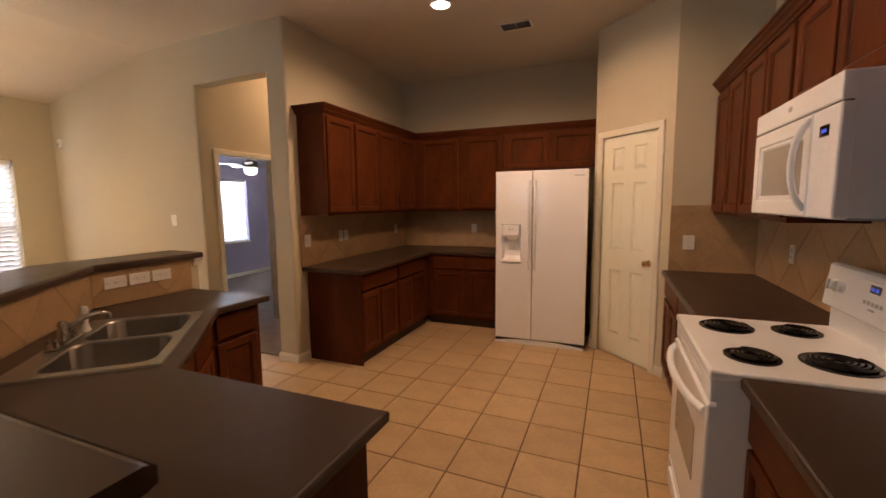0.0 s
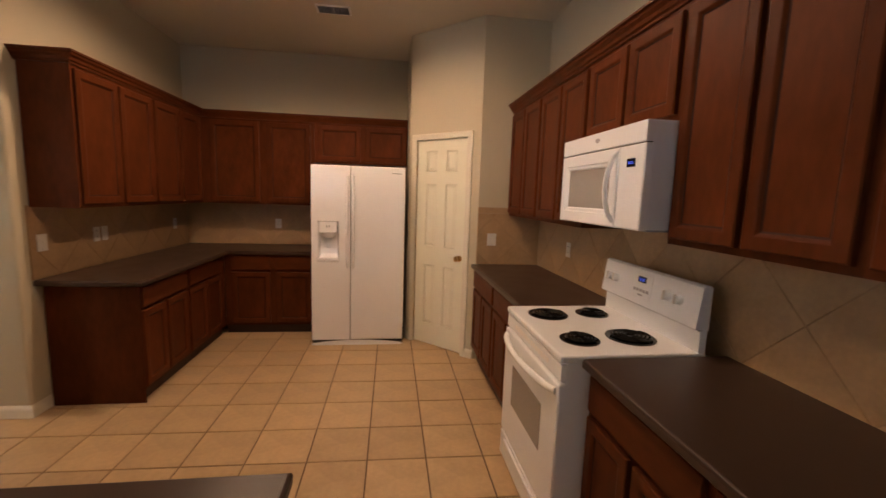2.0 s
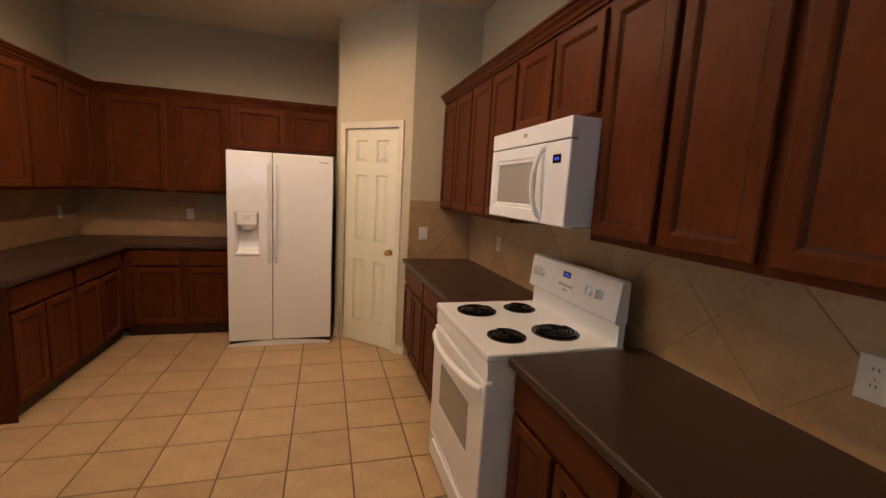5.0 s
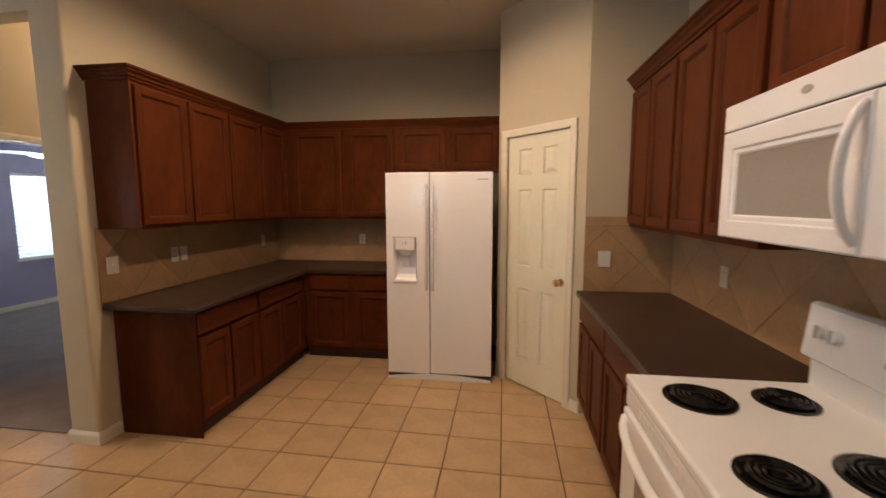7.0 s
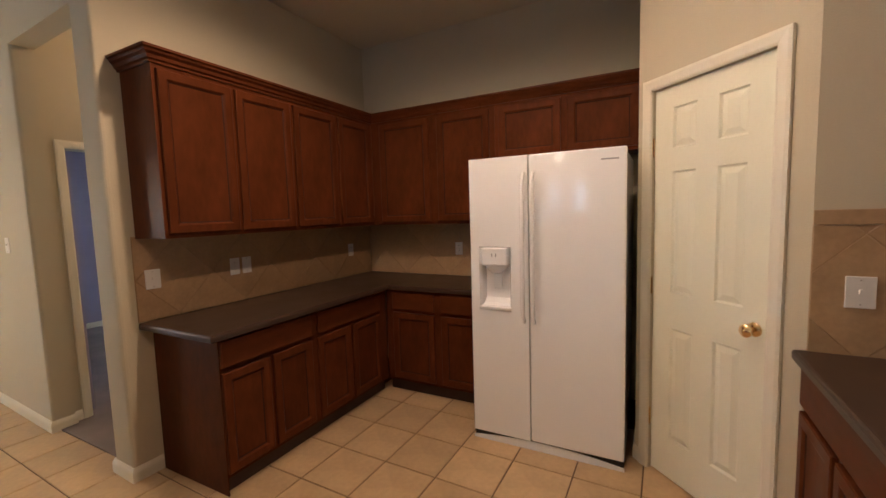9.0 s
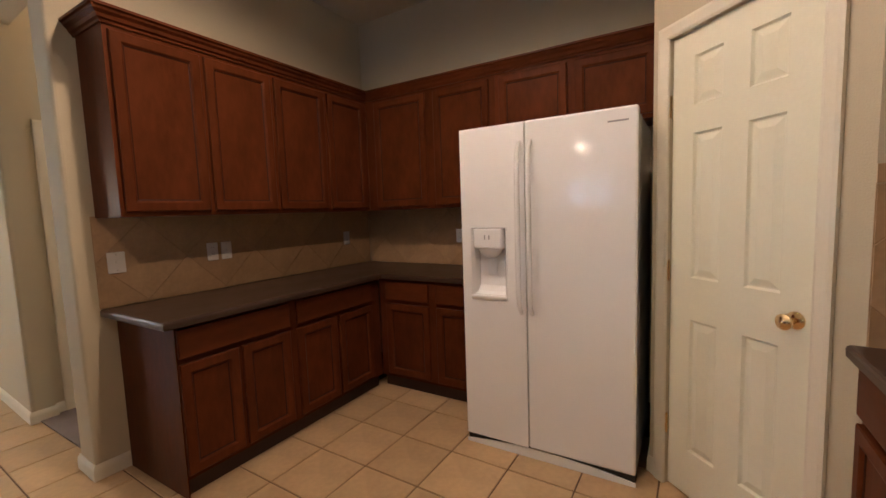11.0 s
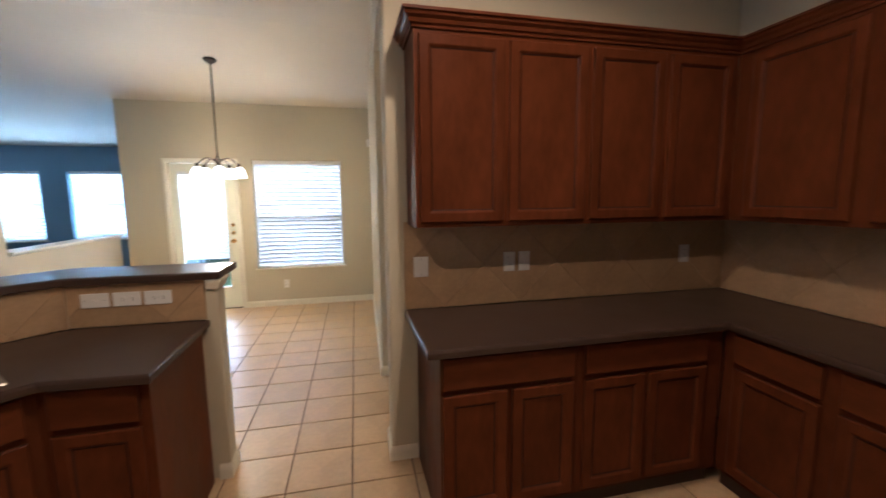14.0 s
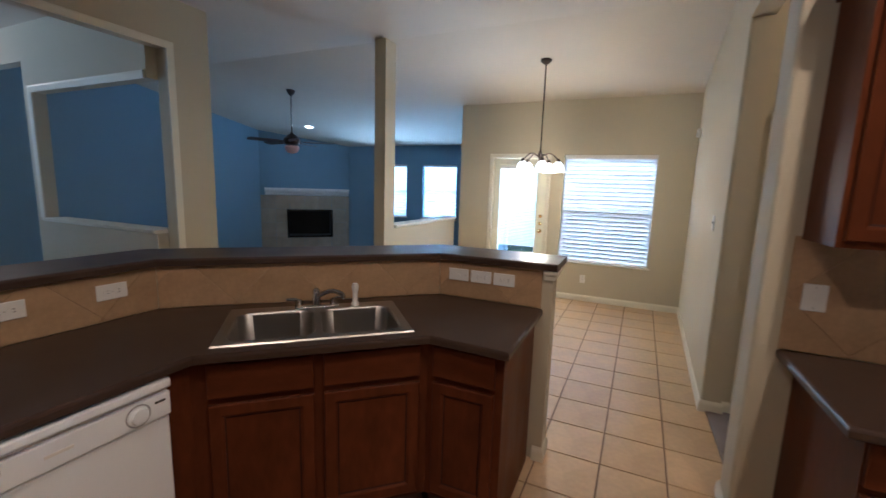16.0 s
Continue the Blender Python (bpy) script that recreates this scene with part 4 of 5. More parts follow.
def dishwasher():
    g = thing("dishwasher", pose(-0.605, 1.185, 0, 0, 0, 180), "white dishwasher built in under the peninsula worktop", "dishwasher")
    w = 0.60
    bm = bmesh.new()
    box(bm, 0.005, w - 0.005, 0.03, 0.56, 0.02, 0.868)
    part("body", bm, M_GREYPL, g)
    bm = bmesh.new()
    rbox(bm, 0.0, w, 0.0, 0.035, 0.10, 0.715, 0.008, 3)
    part("door_panel", bm, M_WHITE, g, smooth=True)
    bm = bmesh.new()
    rbox(bm, 0.0, w, -0.012, 0.035, 0.722, 0.812, 0.006, 3)
    c = part("control_strip", bm, M_WHITE, g, smooth=True)
    bm = bmesh.new()
    rbox(bm, 0.0, w, -0.024, 0.035, 0.828, 0.866, 0.010, 3)
    part("handle_lip", bm, M_WHITE, g, smooth=True)
    bm = bmesh.new()
    box(bm, 0.004, w - 0.004, 0.004, 0.035, 0.810, 0.830)
    part("handle_slot", bm, M_PLASTIC, g)
    k = knob(c, pose(w - 0.11, -0.012, 0.767, 90), 0.033, 0.016, M_WHITE)
    bm = bmesh.new()
    lathe(bm, pose(w - 0.11, -0.0118, 0.767, 90), [(0.040, 0), (0.040, 0.0015), (0.035, 0.0015), (0.035, 0)], 28)
    part("dial_ring", bm, M_GREYPL, c)
    bm = bmesh.new()
    rbox(bm, w - 0.055, w - 0.02, -0.0135, -0.011, 0.782, 0.790, 0.0008)
    part("latch_mark", bm, M_DARKSLOT, c)
    bm = bmesh.new()
    rbox(bm, 0.24, 0.31, -0.0135, -0.011, 0.762, 0.772, 0.0008)
    part("badge", bm, M_PLASTIC, c)
    bm = bmesh.new()
    rbox(bm, 0.03, 0.15, -0.0135, -0.011, 0.775, 0.790, 0.0008)
    part("button_row", bm, M_DARKSLOT, c)
    bm = bmesh.new()
    box(bm, 0.005, w - 0.005, 0.05, 0.08, 0.0, 0.10)
    part("kick_plate", bm, M_TOE, g)


dishwasher()


# ---- sink and tap ----
def basin(bm, x0, x1, y0, y1, z, depth, r=0.06):
    """An open bowl with rounded corners and a rim flush with z."""
    def loop(inset, rr, zz):
        pts = []
        for cx, cy, a in ((x1 - inset - rr, y1 - inset - rr, 0), (x0 + inset + rr, y1 - inset - rr, 90), (x0 + inset + rr, y0 + inset + rr, 180), (x1 - inset - rr, y0 + inset + rr, 270)):
            for k in range(5):
                t = radians(a + 22.5 * k)
                pts.append(bm.verts.new((cx + rr * math.cos(t), cy + rr * math.sin(t), zz)))
        return pts
    loops = [loop(0, r, z), loop(0.006, r, z - 0.008), loop(0.014, r, z - depth + 0.035), loop(0.03, r * 0.8, z - depth + 0.006), loop(0.06, r * 0.6, z - depth)]
    for p, q in zip(loops, loops[1:]):
        for k in range(20):
            bm.faces.new((p[k], p[(k + 1) % 20], q[(k + 1) % 20], q[k]))
    bm.faces.new(loops[-1])
    return loops[0]


def sink():
    m = pose(B[0], B[1], 0, 0, 0, DYAW)
    g = thing("sink", m @ pose(0, 0, CZ), "stainless steel double-bowl sink set into the worktop", "sink")
    x0, x1, y0, y1 = SU0, SU1, SV0, SV1
    bowls = ((x0 + 0.04, (x0 + x1) / 2 - 0.014, y0 + 0.035, y1 - 0.085), ((x0 + x1) / 2 + 0.014, x1 - 0.04, y0 + 0.035, y1 - 0.085))
    bm = bmesh.new()
    zt = 0.008
    ys = (y0, bowls[0][2], bowls[0][3], y1)
    xs = (x0, bowls[0][0], bowls[0][1], bowls[1][0], bowls[1][1], x1)
    v = {(i, j): bm.verts.new((xs[i], ys[j], zt)) for i in range(6) for j in range(4)}
    for i in range(5):
        for j in range(3):
            if j != 1 or i in (0, 2, 4):
                bm.faces.new((v[(i, j)], v[(i + 1, j)], v[(i + 1, j + 1)], v[(i, j + 1)]))
    rim = [e for e in bm.edges if e.is_boundary and any(abs(a - b) < 1e-6 for a in [(e.verts[0].co.x + e.verts[1].co.x) / 2] for b in (x0, x1)) or e.is_boundary and any(abs((e.verts[0].co.y + e.verts[1].co.y) / 2 - b) < 1e-6 for b in (y0, y1))]
    ext = bmesh.ops.extrude_edge_only(bm, edges=rim)["geom"]
    for a in ext:
        if isinstance(a, bmesh.types.BMVert):
            a.co.z = 0.0005
            a.co.x += 0.006 * (1 if a.co.x > (x0 + x1) / 2 else -1) * (abs(a.co.x - x0) < 1e-4 or abs(a.co.x - x1) < 1e-4)
            a.co.y += 0.006 * (1 if a.co.y > (y0 + y1) / 2 else -1) * (abs(a.co.y - y0) < 1e-4 or abs(a.co.y - y1) < 1e-4)
    part("rim", bm, M_STEEL, g)
    for b in bowls:
        bm = bmesh.new()
        loop = basin(bm, b[0], b[1], b[2], b[3], zt, 0.19)
        corners = [bm.verts.new(c) for c in ((b[1], b[3], zt), (b[0], b[3], zt), (b[0], b[2], zt), (b[1], b[2], zt))]
        for q in range(4):
            for k in range(4):
                bm.faces.new((corners[q], loop[q * 5 + k], loop[q * 5 + k + 1]))
            bm.faces.new((corners[q], loop[q * 5 + 4], loop[(q * 5 + 5) % 20], corners[(q + 1) % 4]))
        bo = part("bowl", bm, M_STEEL, g, smooth=True)
        bm = bmesh.new()
        lathe(bm, pose((b[0] + b[1]) / 2, (b[2] + b[3]) / 2 + 0.03, zt - 0.1895), [(0.042, 0), (0.042, 0.003), (0.030, 0.004), (0.026, 0.001), (0.0005, 0.001)], 24)
        part("drain", bm, M_CHROME, bo)
    f = thing("tap", m @ pose(0.465, SV1 - 0.045, CZ + 0.008), "chrome kitchen tap with curved spout on the sink rim", "tap")
    bm = bmesh.new()
    rbox(bm, -0.11, 0.11, -0.026, 0.026, 0.0, 0.016, 0.007, 3)
    part("base_plate", bm, M_CHROME, f, smooth=True)
    bm = bmesh.new()
    lathe(bm, pose(0, 0, 0.014), [(0.024, 0), (0.022, 0.03), (0.018, 0.06), (0.020, 0.075), (0.012, 0.088), (0.0005, 0.09)], 20)
    part("body", bm, M_CHROME, f, smooth=True)
    bm = bmesh.new()
    pts = [(0.0, -0.005, 0.05)] + [(0.125 * k / 8, -0.12 * k / 8, 0.052 + 0.052 * math.sin(math.pi * min(k / 8 * 0.72, 1))) for k in range(1, 9)] + [(0.128, -0.123, 0.070)]
    tube(bm, pts, [0.014] + [0.012] * 8 + [0.011], 12)
    part("spout", bm, M_CHROME, f, smooth=True)
    for s in (-1, 1):
        bm = bmesh.new()
        lathe(bm, pose(0.085 * s, 0, 0.014), [(0.020, 0), (0.017, 0.025), (0.010, 0.034), (0.0005, 0.036)], 16)
        h = part("valve", bm, M_CHROME, f, smooth=True)
        bm = bmesh.new()
        tube(bm, [(0.085 * s, 0, 0.040), (0.105 * s, -0.005, 0.050), (0.150 * s, -0.012, 0.052)], [0.007, 0.008, 0.006], 10)
        part("lever", bm, M_CHROME, h, smooth=True)
    s = thing("soap_dispenser", m @ pose(0.665, SV1 - 0.045, CZ + 0.008), "white side sprayer standing on the sink rim", "sprayer")
    bm = bmesh.new()
    lathe(bm, pose(0, 0, 0), [(0.022, 0), (0.020, 0.012), (0.014, 0.02), (0.013, 0.07)], 16)
    part("holder", bm, M_PLASTIC, s, smooth=True)
    bm = bmesh.new()
    lathe(bm, pose(0, 0, 0.07), [(0.013, 0), (0.017, 0.012), (0.019, 0.035), (0.013, 0.05), (0.0005, 0.052)], 16)
    part("head", bm, M_PLASTIC, s, smooth=True)


sink()


# ---- doors, casings, baseboards ----
CASE = [(0, 0), (0, 0.010), (-0.010, 0.015), (-0.044, 0.019), (-0.058, 0.016), (-0.058, 0)]


def casing(name, m, x0, x1, z1, label="cream painted door casing", material=M_TRIM):
    bm = bmesh.new()
    sweep(bm, [(x0, 0.0), (x0, z1), (x1, z1), (x1, 0.0)], CASE)
    upright(bm)
    ob = solid(name, bm, material, label, "trim")
    ob.matrix_world = m
    return ob


def six_panel(d, w, h):
    """Moulded panels on the room side of a door slab at local y = 0."""
    st, mid = 0.115, 0.113
    pw = (w - 2 * st - mid) / 2
    rows = ((0.22, 0.84), (1.031, 1.663), (1.781, h - 0.105))
    for z0, z1 in rows:
        for x in (st, st + pw + mid):
            bm = bmesh.new()
            loops = []
            for a, y in ((0, -0.0005), (0.008, 0.010), (0.014, 0.010), (0.040, 0.001)):
                loops.append([bm.verts.new((q, y, z)) for q, z in ((x + a, z0 + a), (x + pw - a, z0 + a), (x + pw - a, z1 - a), (x + a, z1 - a))])
            for p, q in zip(loops, loops[1:]):
                for k in range(4):
                    bm.faces.new((p[k], p[(k + 1) % 4], q[(k + 1) % 4], q[k]))
            bm.faces.new(loops[-1])
            part("panel", bm, M_DOOR, d)
    return [(x, x + pw, z0, z1) for z0, z1 in rows for x in (st, st + pw + mid)]


def door_slab(w, h, holes):
    """A slab with openings (x0, x1, z0, z1) laid out in two columns or one."""
    bm = bmesh.new()
    xs = sorted({0.0, w, *[a for q in holes for a in q[:2]]})
    zs = sorted({0.0, h, *[a for q in holes for a in q[2:]]})
    v = {(i, j): bm.verts.new((xs[i], 0.0, zs[j])) for i in range(len(xs)) for j in range(len(zs))}
    for i in range(len(xs) - 1):
        for j in range(len(zs) - 1):
            cx, cz = (xs[i] + xs[i + 1]) / 2, (zs[j] + zs[j + 1]) / 2
            if not any(a < cx < b and c < cz < e for a, b, c, e in holes):
                bm.faces.new((v[(i, j)], v[(i + 1, j)], v[(i + 1, j + 1)], v[(i, j + 1)]))
    ext = bmesh.ops.extrude_face_region(bm, geom=list(bm.faces))["geom"]
    bmesh.ops.translate(bm, verts=[g for g in ext if isinstance(g, bmesh.types.BMVert)], vec=(0, 0.035, 0))
    return bm


def door_knob(d, x, z, material=M_BRASS, label="polished brass knob"):
    bm = bmesh.new()
    lathe(bm, pose(x, 0, z, 90), [(0.031, 0), (0.031, 0.004), (0.024, 0.010), (0.011, 0.014), (0.010, 0.030), (0.018, 0.038), (0.027, 0.048), (0.028, 0.058), (0.020, 0.066), (0.0005, 0.069)], 24)
    return part("door_knob", bm, material, d, label, True)


pd = tagged(new("door_pantry"), "closed cream six-panel pantry door with brass knob", "door", kind="structure")
pd.matrix_world = pm @ pose(s0 + 0.004, 0.014, 0.012)
dw, dh = PDW - 0.008, PDH - 0.016
holes = six_panel(pd, dw, dh)
part("slab", door_slab(dw, dh, holes), M_DOOR, pd)
door_knob(pd, dw - 0.058, 0.948)
for z in (0.30, 1.05, 1.80):
    bm = bmesh.new()
    cyl(bm, pose(-0.004, -0.009, z - 0.045), 0.007, 0.007, 0.028, 10)
    cyl(bm, pose(-0.004, -0.009, z - 0.015), 0.007, 0.007, 0.030, 10)
    cyl(bm, pose(-0.004, -0.009, z + 0.017), 0.007, 0.007, 0.028, 10)
    cyl(bm, pose(-0.004, -0.009, z - 0.050), 0.004, 0.004, 0.10, 10)
    part("hinge", bm, M_BRASS, pd)
casing("trim_pantry_door", pm, s0, s1, PDH)

# breakfast room: outer door with a large glazed light
BY0, BY1 = BD[0], BD[1]
casing("trim_patio_door", pose(XF, 0, 0, 0, 0, 90), BY0, BY1, 2.02)
gd = tagged(new("door_patio"), "closed cream patio door with one large glass light", "door", kind="structure")
gd.matrix_world = pose(XF - 0.03, BY0 + 0.003, 0.01, 0, 0, 90)
gw, gh = BY1 - BY0 - 0.006, 2.005
lite = (0.10, gw - 0.125, 0.30, 1.90)
part("slab", door_slab(gw, gh, [lite]), M_DOOR, gd)
bm = bmesh.new()
ring(bm, lite[0] - 0.02, lite[1] + 0.02, lite[2] - 0.02, lite[3] + 0.02, [(0, -0.002), (0, 0.006), (0.008, 0.012), (0.022, 0.012), (0.03, 0.0), (0.03, -0.01)])
part("light_frame", bm, M_DOOR, gd)
bm = bmesh.new()
box(bm, lite[0], lite[1], 0.015, 0.020, lite[2], lite[3])
p = part("glass", bm, M_PANE, gd)
p.visible_shadow = False
door_knob(gd, gw - 0.06, 0.95)
for z in (1.06, 1.17):
    bm = bmesh.new()
    lathe(bm, pose(gw - 0.06, 0, z, 90), [(0.027, 0), (0.025, 0.012), (0.016, 0.02), (0.0005, 0.021)], 20)
    part("deadbolt", bm, M_BRASS, gd, "brass deadbolt", True)

b = thing("door_blind", pose(XF - 0.03, BY0 + 0.003, 0.01, 0, 0, 90), "white fine-slatted blind hung over the door glass", "blind", "window blinds")
bm = bmesh.new()
rbox(bm, lite[0] + 0.004, lite[1] - 0.004, -0.034, -0.014, lite[3] - 0.045, lite[3] - 0.005, 0.003)
part("headrail", bm, M_PLASTIC, b)
me = shared(("slat", "door"), lambda q: prism(q, [(lite[0] + 0.006, -0.013), (lite[1] - 0.006, -0.013), (lite[1] - 0.006, 0.013), (lite[0] + 0.006, 0.013)], -0.0006, 0.0006), M_SLAT)
for k in range(52):
    s = put("slat", me, b, (0, -0.024, lite[3] - 0.06 - k * 0.022))
    s.rotation_euler = (radians(-42), 0, 0)

# bedroom doorway
casing("trim_bedroom_door", pose(VX, 0, 0, 0, 0, 90), 3.50, 4.27, 2.05)
BASEP = [(0, 0), (0.013, 0), (0.013, 0.055), (0.010, 0.068), (0.005, 0.078), (0.003, 0.085), (0, 0.085)]


def baseboard(path):
    bm = bmesh.new()
    sweep(bm, path, BASEP, 0.001)
    return solid("baseboard", bm, M_TRIM, "cream painted baseboard", "baseboard")


baseboard([(XF, BY1 + 0.06), (XF, yb(XF)), (OPEN0, yb(OPEN0)), (OPEN0, yb(OPEN0) + 0.13), (VX, yb(VX) + 0.13), (VX, 3.44)])
baseboard([(OPEN1, yb(OPEN1) + 0.13), (OPEN1, yb(OPEN1)), (XW, YB), (XW, 3.365)])
baseboard([(XF, YP), (XF, BY0 - 0.06)])
baseboard([(-2.585, 2.255), (-2.585, 2.31), (-2.715, 2.31), (-2.715, 1.70)])
baseboard([(PB.x, YN), (PB.x, PB.y), (PB.x + (s0 - 0.06) * 0.7071, PB.y - (s0 - 0.06) * 0.7071)][::1])
baseboard([(PB.x + (s1 + 0.06) * 0.7071, PB.y - (s1 + 0.06) * 0.7071), (PA.x, PA.y), (CE + 0.0, PA.y)])
baseboard([(-7.0, 3.60), (-7.0, 9.2), (VX - 0.12, 9.2)])
baseboard([(VX, 4.33), (VX, 5.4), (XW - 0.12, 5.4)])

# ledges on the half walls
LEDGE = [(-0.02, 0.0), (-0.035, 0.012), (-0.04, 0.02), (-0.04, 0.035), (0.18, 0.035), (0.18, 0.02), (0.175, 0.012), (0.16, 0.0)]
bm = bmesh.new()
sweep(bm, [(PX, YQ), (XF, YQ)][::-1], LEDGE, 1.06)
solid("ledge_breakfast", bm, M_TRIM, "cream painted ledge on the half wall", "trim")
bm = bmesh.new()
sweep(bm, [(XH + 0.10, YH - 0.14), (XH + 0.10, -3.33)], LEDGE, 1.05)
solid("ledge_hall", bm, M_TRIM, "cream painted ledge on the hall half wall", "trim")


TRIMR = [(0, 0), (0, 0.012), (-0.05, 0.018), (-0.07, 0.016), (-0.07, 0)]
bm = bmesh.new()
sweep(bm, [(1.36, 2.435), (3.33, 2.435), (3.33, 1.086)], TRIMR)
upright(bm)
ob = solid("trim_hall_opening", bm, M_TRIM, "cream casing round the hall opening", "trim")
ob.matrix_world = pose(XH + 0.101, 0, 0, 0, 0, 90) @ Matrix.Diagonal((-1, 1, 1, 1))
bm = bmesh.new()
sweep(bm, [(XH, 0.0), (XH, 2.70), (XE, 2.70)], [(0, 0), (0, 0.012), (-0.05, 0.016), (-0.06, 0.014), (-0.06, 0)])
upright(bm)
ob = solid("trim_hall_header", bm, M_TRIM, "cream edge of the hall opening", "trim")
ob.matrix_world = pose(0, YH + 0.0, 0) @ Matrix.Diagonal((1, -1, 1, 1))

# ---- windows and blinds ----
def window(m, w, z0, z1, name, label, tilt=-56, depth=0.13):
    """A window in an opening; local x along the wall, room side towards -y."""
    g = tagged(new(name), label, "window", kind="structure")
    g.matrix_world = m
    bm = bmesh.new()
    ring(bm, 0, w, z0, z1, [(0, -depth), (0, -depth + 0.05), (0.045, -depth + 0.05), (0.045, -depth)])
    part("window_frame", bm, M_PLASTIC, g)
    zm = (z0 + z1) / 2
    bm = bmesh.new()
    box(bm, 0.04, w - 0.04, depth - 0.045, depth - 0.01, zm - 0.02, zm + 0.02)
    part("meeting_rail", bm, M_PLASTIC, g)
    for a, b in ((z0 + 0.04, zm - 0.02), (zm + 0.02, z1 - 0.04)):
        bm = bmesh.new()
        box(bm, 0.04, w - 0.04, depth - 0.03, depth - 0.025, a, b)
        p = part("pane", bm, M_PANE, g)
        p.visible_shadow = False
    bm = bmesh.new()
    rbox(bm, -0.03, w + 0.03, -0.025, depth - 0.05, z0 - 0.018, z0 + 0.004, 0.005)
    part("window_sill", bm, M_TRIM, g)
    b = thing("window_blind", m @ pose(0, 0.045, 0), "white slatted window blind, lowered, with tilted slats", "blind", "window blinds")
    bm = bmesh.new()
    rbox(bm, 0.008, w - 0.008, -0.025, 0.03, z1 - 0.055, z1 - 0.003, 0.004)
    part("headrail", bm, M_PLASTIC, b)
    bm = bmesh.new()
    rbox(bm, 0.012, w - 0.012, -0.02, 0.02, z0 + 0.012, z0 + 0.030, 0.004)
    part("bottom_rail", bm, M_PLASTIC, b)
    me = shared(("slat", round(w, 3)), lambda q: prism(q, [(0.012, -0.030), (w - 0.012, -0.030), (w - 0.012, 0.030), (0.012, 0.030)], -0.0014, 0.0014), M_SLAT)
    n = int((z1 - z0 - 0.10) / 0.056)
    for k in range(n):
        s = put("slat", me, b, (0, 0, z0 + 0.055 + k * (z1 - z0 - 0.12) / (n - 1)))
        s.rotation_euler = (radians(tilt), 0, 0)
    for x in (0.15 * w, 0.85 * w):
        bm = bmesh.new()
        box(bm, x - 0.0015, x + 0.0015, -0.028, -0.026, z0 + 0.03, z1 - 0.05)
        part("cord", bm, M_PLASTIC, b)


window(pose(XF, BW[0], 0, 0, 0, 90), BW[1] - BW[0], BW[2], BW[3], "window_breakfast", "breakfast room window with cream sill")
for k, q in enumerate(LW):
    window(pose(XL, q[0], 0, 0, 0, 90), q[1] - q[0], q[2], q[3], "window_living_%d" % (k + 1), "living room window in the blue wall")
for x0, x1 in EW:
    window(pose(x1, -8.6, 0, 0, 0, 180), x1 - x0, 1.35, 2.45, "window_entry", "entry window")
# unseen window added to go with the hall fill light
window(pose(XE, -4.7, 0, 0, 0, -90), 1.8, 0.75, 2.25, "window_added", "wide unseen window, added to light the hall", depth=0.11)
window(pose(-7.0, 6.13, 0, 0, 0, 90), 0.73, 0.733, 2.026, "window_bedroom", "bedroom window in the lilac wall")


# ---- fireplace ----
FA, FB = Vector((XL, -3.6)), Vector((-7.2, YS))
fyaw = math.degrees(math.atan2((FB - FA).y, (FB - FA).x))
fm = pose(FA.x, FA.y, 0, 0, 0, fyaw + 180) @ pose(-(FB - FA).length, 0, 0)
FL = (FB - FA).length
bm = bmesh.new()
fx0, fx1, fz0, fz1 = FL / 2 - 0.40, FL / 2 + 0.57, 0.30, 0.90
for b in ((0, fx0, 0, 0.12, 0, 3.1), (fx1, FL, 0, 0.12, 0, 3.1), (fx0, fx1, 0, 0.12, fz1, 3.1), (fx0, fx1, 0, 0.12, 0, fz0)):
    box(bm, *b)
ob = solid("wall_fireplace", bm, M_BLUE, "blue slanted chimney wall", "wall")
ob.matrix_world = fm
fp = thing("fireplace", fm, "corner fireplace with grey-tan tile surround and black firebox", "fireplace")
bm = bmesh.new()
t = 0.01
for b in ((fx0, fx1, 0.42, 0.45, fz0, fz1), (fx0, fx0 + t, -0.01, 0.42, fz0, fz1), (fx1 - t, fx1, -0.01, 0.42, fz0, fz1), (fx0, fx1, -0.01, 0.42, fz0, fz0 + t), (fx0, fx1, -0.01, 0.42, fz1 - t, fz1)):
    box(bm, *b)
part("firebox", bm, M_SOOT, fp, "black sooty firebox")
bm = bmesh.new()
ring(bm, fx0 - 0.03, fx1 + 0.03, fz0 - 0.03, fz1 + 0.03, [(0, 0.012), (0, 0.024), (0.03, 0.026), (0.045, 0.02), (0.045, 0.012)])
part("firebox_frame", bm, M_BLACK, fp)
tw = 0.3135
for i in range(7):
    for j in range(4):
        x0, x1, z0, z1 = i * tw + 0.002, (i + 1) * tw - 0.002, j * tw + 0.002, (j + 1) * tw - 0.002
        x1 = min(x1, FL - 0.002)
        if x1 <= fx0 or x0 >= fx1 or z1 <= fz0 or z0 >= fz1:
            bits = [(x0, x1, z0, z1)]
        else:
            a, b = max(x0, fx0), min(x1, fx1)
            bits = [(x0, fx0, z0, z1), (fx1, x1, z0, z1), (a, b, z0, fz0), (a, b, fz1, z1)]
        for a, b, c, d in bits:
            if b - a > 0.01 and d - c > 0.01:
                bm = bmesh.new()
                box(bm, a, b, -0.010, 0.0, c, d)
                part("tile", bm, M_FIRETILE, fp)
bm = bmesh.new()
sweep(bm, [(0.10, 0), (FL - 0.02, 0)], [(0.012, 0), (0.03, 0.02), (0.035, 0.05), (0.09, 0.075), (0.11, 0.11), (0.11, 0.125), (0.17, 0.13), (0.17, 0.165), (0.0, 0.165), (0.0, 0)], 1.255)
part("mantel", bm, M_MANTEL, fp, "white moulded mantel shelf")


